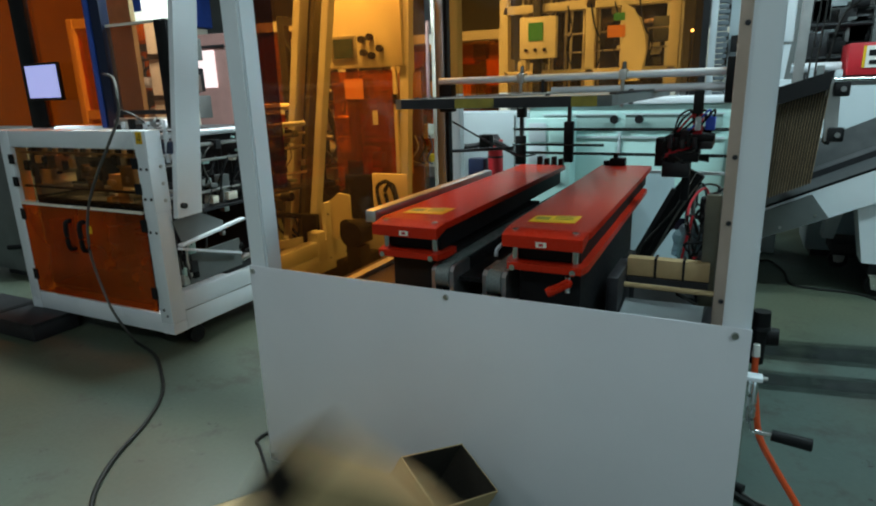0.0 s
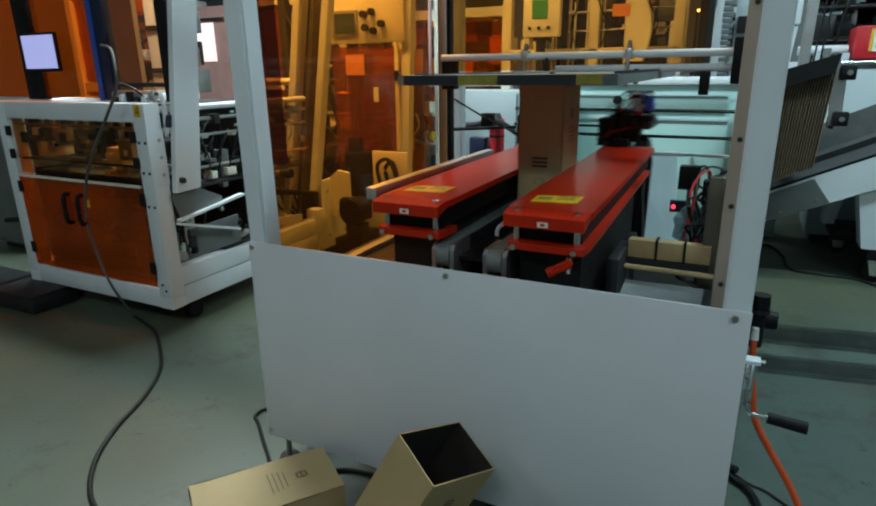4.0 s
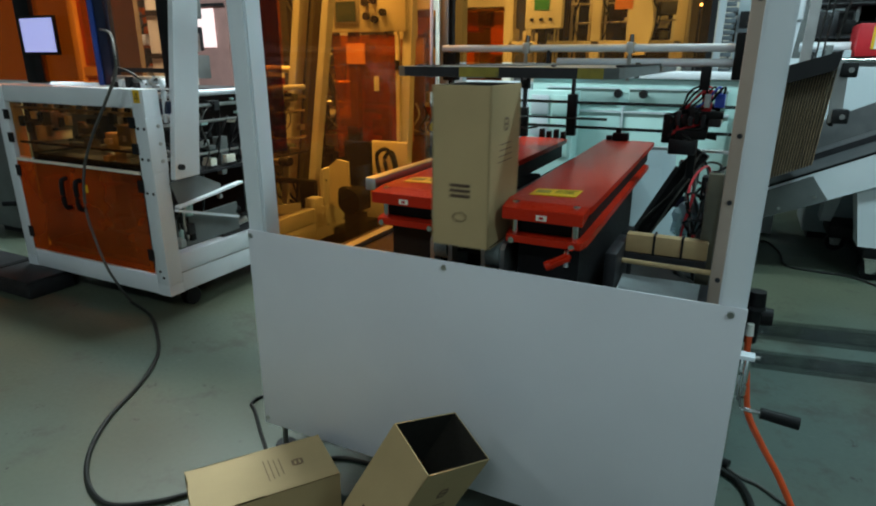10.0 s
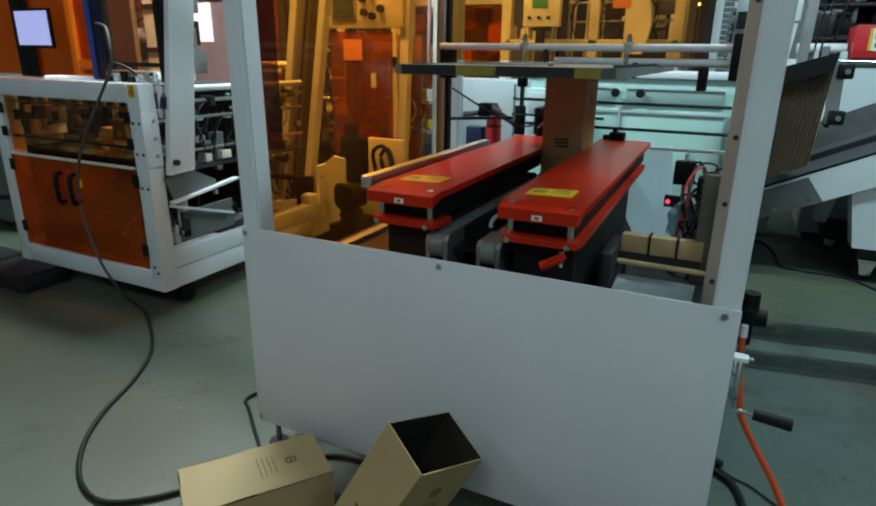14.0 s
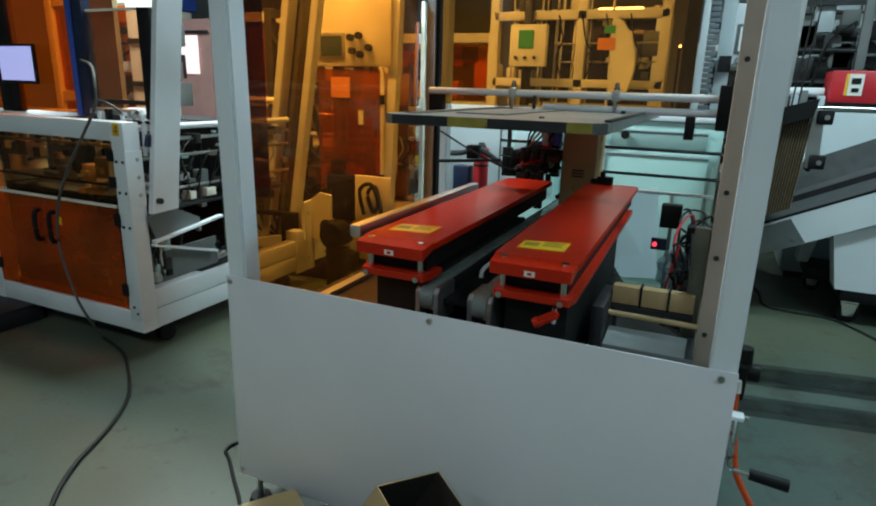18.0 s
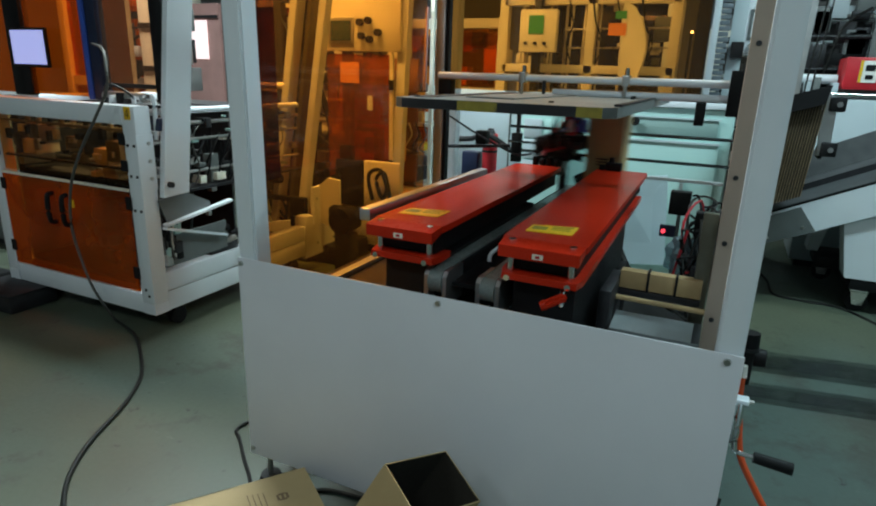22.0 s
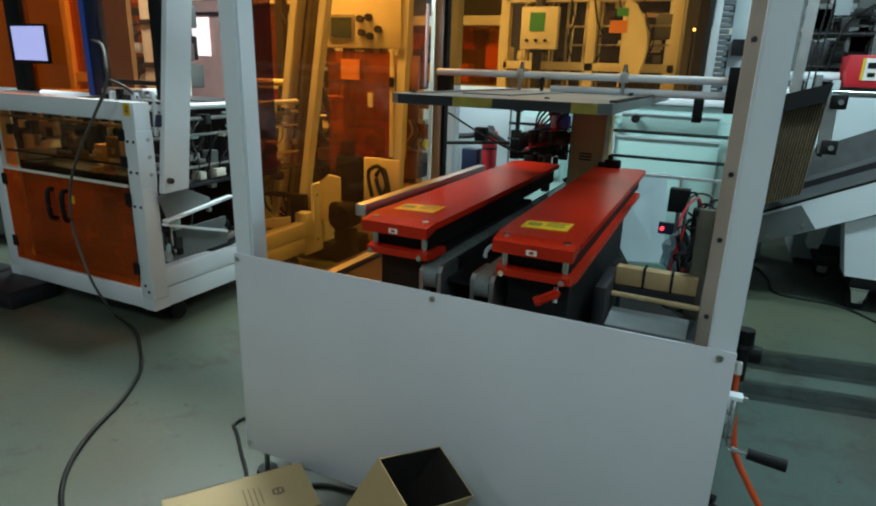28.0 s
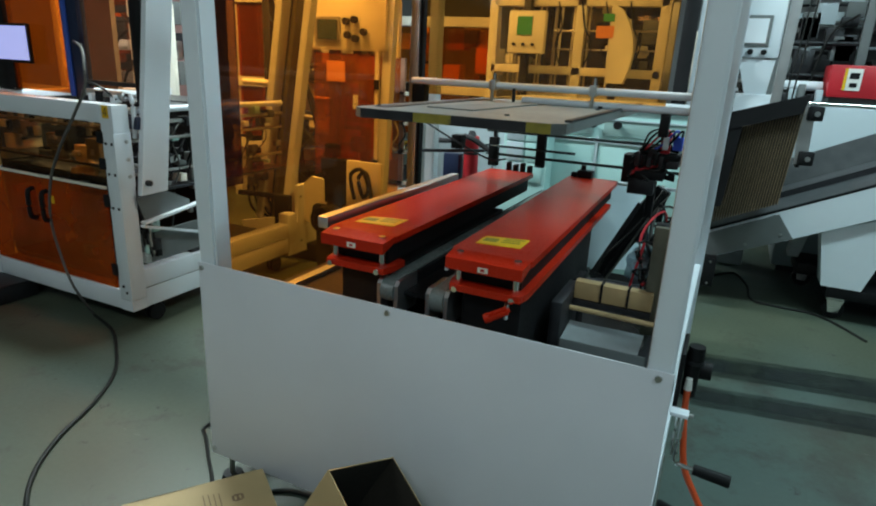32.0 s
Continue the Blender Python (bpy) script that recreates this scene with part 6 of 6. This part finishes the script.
# ---- loose things on the floor ----
def loose():
    solid("power_cable", pipe(bmesh.new(), [(-1.44, 0.62, 0.0075), (-1.22, 0.55, 0.0075), (-1.03, 0.43, 0.0075), (-0.85, 0.284, 0.0075), (-0.72, 0.10, 0.0075), (-0.63, -0.086, 0.0075), (-0.53, -0.228, 0.0075), (-0.42, -0.325, 0.0075), (-0.31, -0.378, 0.0075), (-0.22, -0.38, 0.0075), (-0.13, -0.318, 0.0075), (-0.06, -0.235, 0.0075), (0.10, -0.05, 0.0075), (0.20, 0.06, 0.0075), (0.35, 0.09, 0.0075), (0.6, 0.16, 0.0075)], 0.0075), CABLE, "black power cable snaking over the floor", "cable")
    solid("short_cable", pipe(bmesh.new(), [(-0.10, 0.40, 0.006), (-0.20, 0.29, 0.006), (-0.25, 0.235, 0.006), (-0.25, 0.18, 0.006), (-0.205, 0.147, 0.006), (-0.11, 0.067, 0.006), (-0.022, -0.005, 0.006), (0.08, -0.12, 0.006)], 0.006), CABLE, "short black cable beside the panel", "cable")
    solid("drain_hose", pipe(bmesh.new(), [(1.16, 0.6, 0.01), (1.266, 0.513, 0.01), (1.304, 0.482, 0.01), (1.335, 0.40, 0.01), (1.35, 0.25, 0.01)], 0.010), CABLE, "black hose end on the floor", "hose")
    solid("signal_cable", pipe(bmesh.new(), [(1.20, 0.62, 0.005), (1.296, 0.527, 0.005), (1.354, 0.502, 0.005), (1.421, 0.446, 0.005), (1.6, 0.3, 0.005)], 0.005), GREYCABLE, "thin grey cable on the floor", "cable")
    solid("floor_cable", pipe(bmesh.new(), [(1.176, 2.88, 0.007), (1.268, 3.077, 0.007), (1.367, 3.233, 0.007), (1.435, 3.247, 0.007), (1.5, 3.013, 0.007), (1.52, 2.76, 0.007), (1.651, 2.711, 0.007), (1.867, 2.679, 0.007), (2.053, 2.408, 0.007)], 0.007), CABLE, "thin black cable on the floor", "cable")
    # bands of shade painted on the floor as thin films, outer ones fainter
    for y0, y1 in ((1.57, 1.80), (1.27, 1.44)):
        solid("floor_track", sheet(bmesh.new(), [(1.1, y0 - 0.03), (4.5, y0 + 0.55), (4.5, y1 + 0.6), (1.1, y1 - 0.02)], "z", 0.0, 0.0012), FLOOR_SHADE_SOFT, "faint border of a shade band painted on the floor", "floor mark", "track marks", "structure")
    for y0, y1 in ((1.62, 1.75), (1.32, 1.40)):
        solid("floor_track", sheet(bmesh.new(), [(1.1, y0 - 0.03), (4.5, y0 + 0.55), (4.5, y1 + 0.6), (1.1, y1 - 0.02)], "z", 0.0, 0.0025), FLOOR_SHADE, "dark shade band painted on the floor", "floor mark", "track marks", "structure")
    solid("hose_plug", cyl(bmesh.new(), (1.235, 0.56, 0.016), (1.275, 0.545, 0.016), 0.016), BLACK, "black hose plug on the floor", "plug")
    n = thing("side_cabinet", (-3.1, 1.4, 0), "grey cabinet with a chrome crank handle", "cabinet")
    part("body", B(-3.5, -2.95, 1.1, 1.7, 0.05, 1.0, bevel=0.01), GREY, n)
    part("foot", B(-3.45, -3.0, 1.15, 1.65, 0.0, 0.049), DARK, n)
    part("crank_rod", pipe(bmesh.new(), [(-3.06, 1.08, 0.44), (-3.04, 1.07, 0.43), (-3.03, 1.07, 0.36), (-3.02, 1.07, 0.27), (-3.05, 1.06, 0.25)], 0.008), CHROME, n)
    part("crank_grip", C((-3.05, 1.06, 0.25), (-3.16, 1.03, 0.24), 0.017), BLACK, n)
    t = thing("tan_cabinet", (-2.615, 2.1, 0), "tan steel cabinet with dark door seams", "cabinet")
    part("body", B(-2.690, -2.539, 1.96, 2.2, 0.04, 1.85, bevel=0.006), CREAM, t)
    part("plinth", B(-2.670, -2.559, 1.99, 2.17, 0.0, 0.039), DARK, t)
    for z in (1.467, 1.182, 0.7):
        part("door_seam", B(-2.690, -2.539, 1.952, 1.9595, z - 0.018, z + 0.018), BROWN, t)
    # another glowing tube put in for the reflected lamp
    part("tube", C((-2.830, 1.94, 1.30), (-2.830, 1.94, 1.50), 0.018), LIT_GAP, t, "glowing tube added for a lamp's reflection")
    c = thing("dark_crate", (-2.5, 0.35, 0), "dark grey box on the floor", "crate")
    part("body", B(-2.62, -1.93, 0.42, 0.66, 0.0, 0.085, bevel=0.01), DARK, c)
    part("lid", B(-2.63, -1.92, 0.41, 0.67, 0.086, 0.10, bevel=0.004), DARK, c)
    part("strap", B(-2.30, -2.26, 0.405, 0.675, 0.1005, 0.104), BLACK, c)


loose()


# ---- cartons ----
CW, CD, CH, T = 0.14, 0.19, 0.36, 0.003
PIECES = {}


def carton_meshes():
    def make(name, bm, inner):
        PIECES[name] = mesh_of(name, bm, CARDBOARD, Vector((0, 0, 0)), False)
        # inner faces take the painted shade colour
        PIECES[name].materials.append(SHADED_INSIDE)
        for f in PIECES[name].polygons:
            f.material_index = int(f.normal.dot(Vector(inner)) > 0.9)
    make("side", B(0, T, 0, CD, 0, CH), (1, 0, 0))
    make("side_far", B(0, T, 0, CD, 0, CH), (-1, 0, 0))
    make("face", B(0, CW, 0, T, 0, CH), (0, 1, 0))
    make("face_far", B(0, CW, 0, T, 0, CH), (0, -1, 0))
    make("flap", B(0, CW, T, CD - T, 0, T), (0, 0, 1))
    PIECES["line"] = mesh_of("print_line", B(0, 0.05, -0.0008, 0, 0, 0.007), INK, Vector((0, 0, 0)), False)
    bm = bmesh.new()
    for z in (0.262, 0.274, 0.286):
        box(bm, -0.0003, 0.0003, 0.085, 0.107, z - 0.003, z + 0.003)
    for y in (0.085, 0.107):
        box(bm, -0.0003, 0.0003, y - 0.003, y + 0.003, 0.2651, 0.2829)
    for k in range(4):
        box(bm, -0.0003, 0.0003, 0.05 + 0.004 * k, 0.14 - 0.003 * k, 0.19 + k * 0.013, 0.1925 + k * 0.013)
    PIECES["sidemark"] = mesh_of("mark", bm, INK_PALE, Vector((0, 0, 0)), False)
    bm = bmesh.new()
    for r, z in ((0.017, 0.07),):
        for k in range(12):
            a = 2 * math.pi * k / 12
            bar(bm, (0.07 + r * math.cos(a), -0.0004, z + 0.6 * r * math.sin(a)), (0.07 + r * math.cos(a + 0.53), -0.0004, z + 0.6 * r * math.sin(a + 0.53)), 0.004, 0.0008)
    PIECES["mark"] = mesh_of("mark", bm, INK, Vector((0, 0, 0)), False)


carton_meshes()


def carton(label, m, tilt=None):
    c = new("carton")
    c.empty_display_size = 0.1
    c.matrix_basis = m
    tagged(c, label, "carton", "cartons")

    def piece(name, data, parent=c):
        o = new(name, PIECES[data])
        o.parent = parent
        return o
    p = {"left": piece("side_panel", "side"), "right": piece("side_panel", "side_far"), "front": piece("front_panel", "face"), "back": piece("back_panel", "face_far"), "bottom": piece("bottom_flap", "flap")}
    for k in range(3):
        o = piece("print_line", "line", p["front"])
        o.location = (0.045, 0, 0.115 + k * 0.012)
    tagged(piece("mark", "mark", p["front"]), "brown printed oval mark", kind="stuff")
    for key, x in (("left", -0.0006), ("right", T + 0.0006)):
        o = piece("mark", "sidemark", p[key])
        o.location = (x, 0, 0)
        tagged(o, kind="stuff")
    for key, at in (("right", pose(CW - T, 0, 0)), ("back", pose(0, CD - T, 0)), ("front", pose(0, 0, 0))):
        p[key].matrix_basis = at
    return c, p


def fold(p, t_rows):
    """Hinge the walls: t, wall angle (0 square, 88 flat), bottom angle (0 shut, 90 hanging)."""
    for key in ("right", "front", "back", "bottom"):
        rows = []
        for t, a, f in t_rows:
            r = radians(a)
            off = (math.cos(r), -math.sin(r))
            if key == "right":
                m = pose((CW - T) * off[0], (CW - T) * off[1], 0)
            elif key == "front":
                m = pose(0, 0, 0, 0, 0, -a)
            elif key == "back":
                m = pose(0, CD - T, 0, 0, 0, -a)
            else:
                m = pose(0.004, 0, 0.001, 0, f, 0)
            rows.append((t, m))
        walk(p[key], rows)


def resting():
    carton("open brown carton standing tilted by the panel", pose(0.418, -0.267, 0.105, -17, 23, -28))
    a = radians(54)
    u, v = Vector((math.cos(a), math.sin(a), 0)), Vector((math.sin(a), -math.cos(a), 0))
    at = Vector((0.20, -0.02, CW)) + v * CD - u * CH
    m = Matrix.Identity(4)
    for col, way in enumerate((Vector((0, 0, -1)), -v, u)):
        for r in range(3):
            m[r][col] = way[r]
    m.translation = at
    carton("pale brown carton lying on its side", m)


resting()

# ---- what moves ----
REST_X, REST_Y = 0.55, 1.36


def motions():
    # when each carton leaves the magazine, and when it topples over the panel
    starts = [-4.8, 0.45, 5.62, 10.85, 16.15, 21.55, 26.8]
    topples = [-0.40, 4.98, 10.12, 15.4, 20.66, 26.1, 31.46]
    ends = [(0.25, -0.95), (0.60, -0.80), (0.95, -0.72), (-0.15, -0.98), (0.30, -1.25), (0.70, -1.12), (0.52, -0.78)]
    arm = []
    for i, (s, f) in enumerate(zip(starts, topples)):
        c, p = carton("brown carton set up by the case erector", pose(REST_X, REST_Y, BELT_Z))
        stay = pose(REST_X, REST_Y, BELT_Z)
        pull = [(s - 0.35, 0.610 + 0.0025 * i), (s - 0.15, 0.605), (s - 0.05, 0.56), (s + 0.05, 0.50), (s + 0.15, 0.41), (s + 0.25, 0.29), (s + 0.35, 0.18), (s + 0.45, 0.066), (s + 0.55, 0.012), (s + 0.72, 0.0)]
        rows = [(t, pose(REST_X + dx, REST_Y, BELT_Z - 0.03 * min(1, dx / 0.4))) for t, dx in pull]
        rows += [(f - 1.95, stay)] + [(f + d, pose(REST_X, y, BELT_Z)) for d, y in LEAVE]
        if i == 4:
            rows += [(f + 0.14, pose(0.545, -0.16, 0.72, 22, 2, -6)), (f + 0.24, pose(0.546, -0.206, 0.633, 36, 3, -11)), (f + 0.34, pose(0.574, -0.245, 0.331, 42, 4, -29))]
        elif i == 0:
            rows += [(f + 0.40, pose(0.53, -0.28, 0.20, 48, 4, -32))]
        else:
            rows += [(f + 0.08, pose(0.569, -0.106, 0.789, 21, -5, 0)), (f + 0.18, pose(0.583, -0.148, 0.742, 46, -8, -2)), (f + 0.28, pose(0.606, -0.254, 0.587, 65, -9, -6)), (f + 0.38, pose(0.60, -0.28, 0.33, 86, -6, -24))]
        x, y = ends[i]
        rows += [(f + 0.50, pose(0.5 * x + 0.28, -0.42, 0.12, 86, 0, -38)), (f + 0.75, pose(x, y + 0.1, 0.005, 90, 0, -40)), (f + 1.1, pose(x, y, 0.001, 90, 0, -42))]
        rows = trimmed([(t, m) for t, m in rows])
        walk(c, rows)
        shape = trimmed([(s - 0.08, (84, 90)), (s, (76, 90)), (s + 0.05, (50, 90)), (s + 0.14, (10, 90)), (s + 0.25, (0, 90)), (s + 1.2, (0, 90)), (s + 2.2, (0, 0))])
        fold(p, [(t, a, b) for t, (a, b) in shape])
        arm += [(s - 0.05, 0.56)] + pull[3:] + [(f - 1.75, 0.0), (f - 1.35, 0.08), (f - 1.05, 0.26), (f - 0.75, 0.46), (f - 0.55, 0.54)]
    arm = [r for r in arm if 0 < r[0] < 32]
    arm = [(0, 0.54)] + arm + [(32, 0.54)]
    walk(GRIPPER, [(t, pose(dx, 0, 0)) for t, dx in arm])
    # the link leans after the arm
    at = LINK_AT - BASE[ERECTOR]
    walk(SWING, [(t, pose(at.x, at.y, at.z, 0, math.degrees(math.atan2(0.485 + dx - LINK_AT.x, 0.441)), 0)) for t, dx in arm])


# how the carton is pushed out: seconds before it topples, and its front
LEAVE = [(-1.62, 1.07), (-1.32, 0.87), (-1.12, 0.70), (-0.82, 0.51), (-0.62, 0.363), (-0.42, 0.22), (-0.22, 0.073), (-0.12, 0.014), (-0.02, -0.055)]


def trimmed(rows):
    """Rows cut to the clip, standing still before and after."""
    keep = [r for r in rows if 0 < r[0] < 32]
    first = [r for r in rows if r[0] <= 0]
    last = [r for r in rows if r[0] >= 32]
    return [(0, first[-1][1] if first else rows[0][1])] + keep + [(32, last[0][1] if last else rows[-1][1])]


motions()
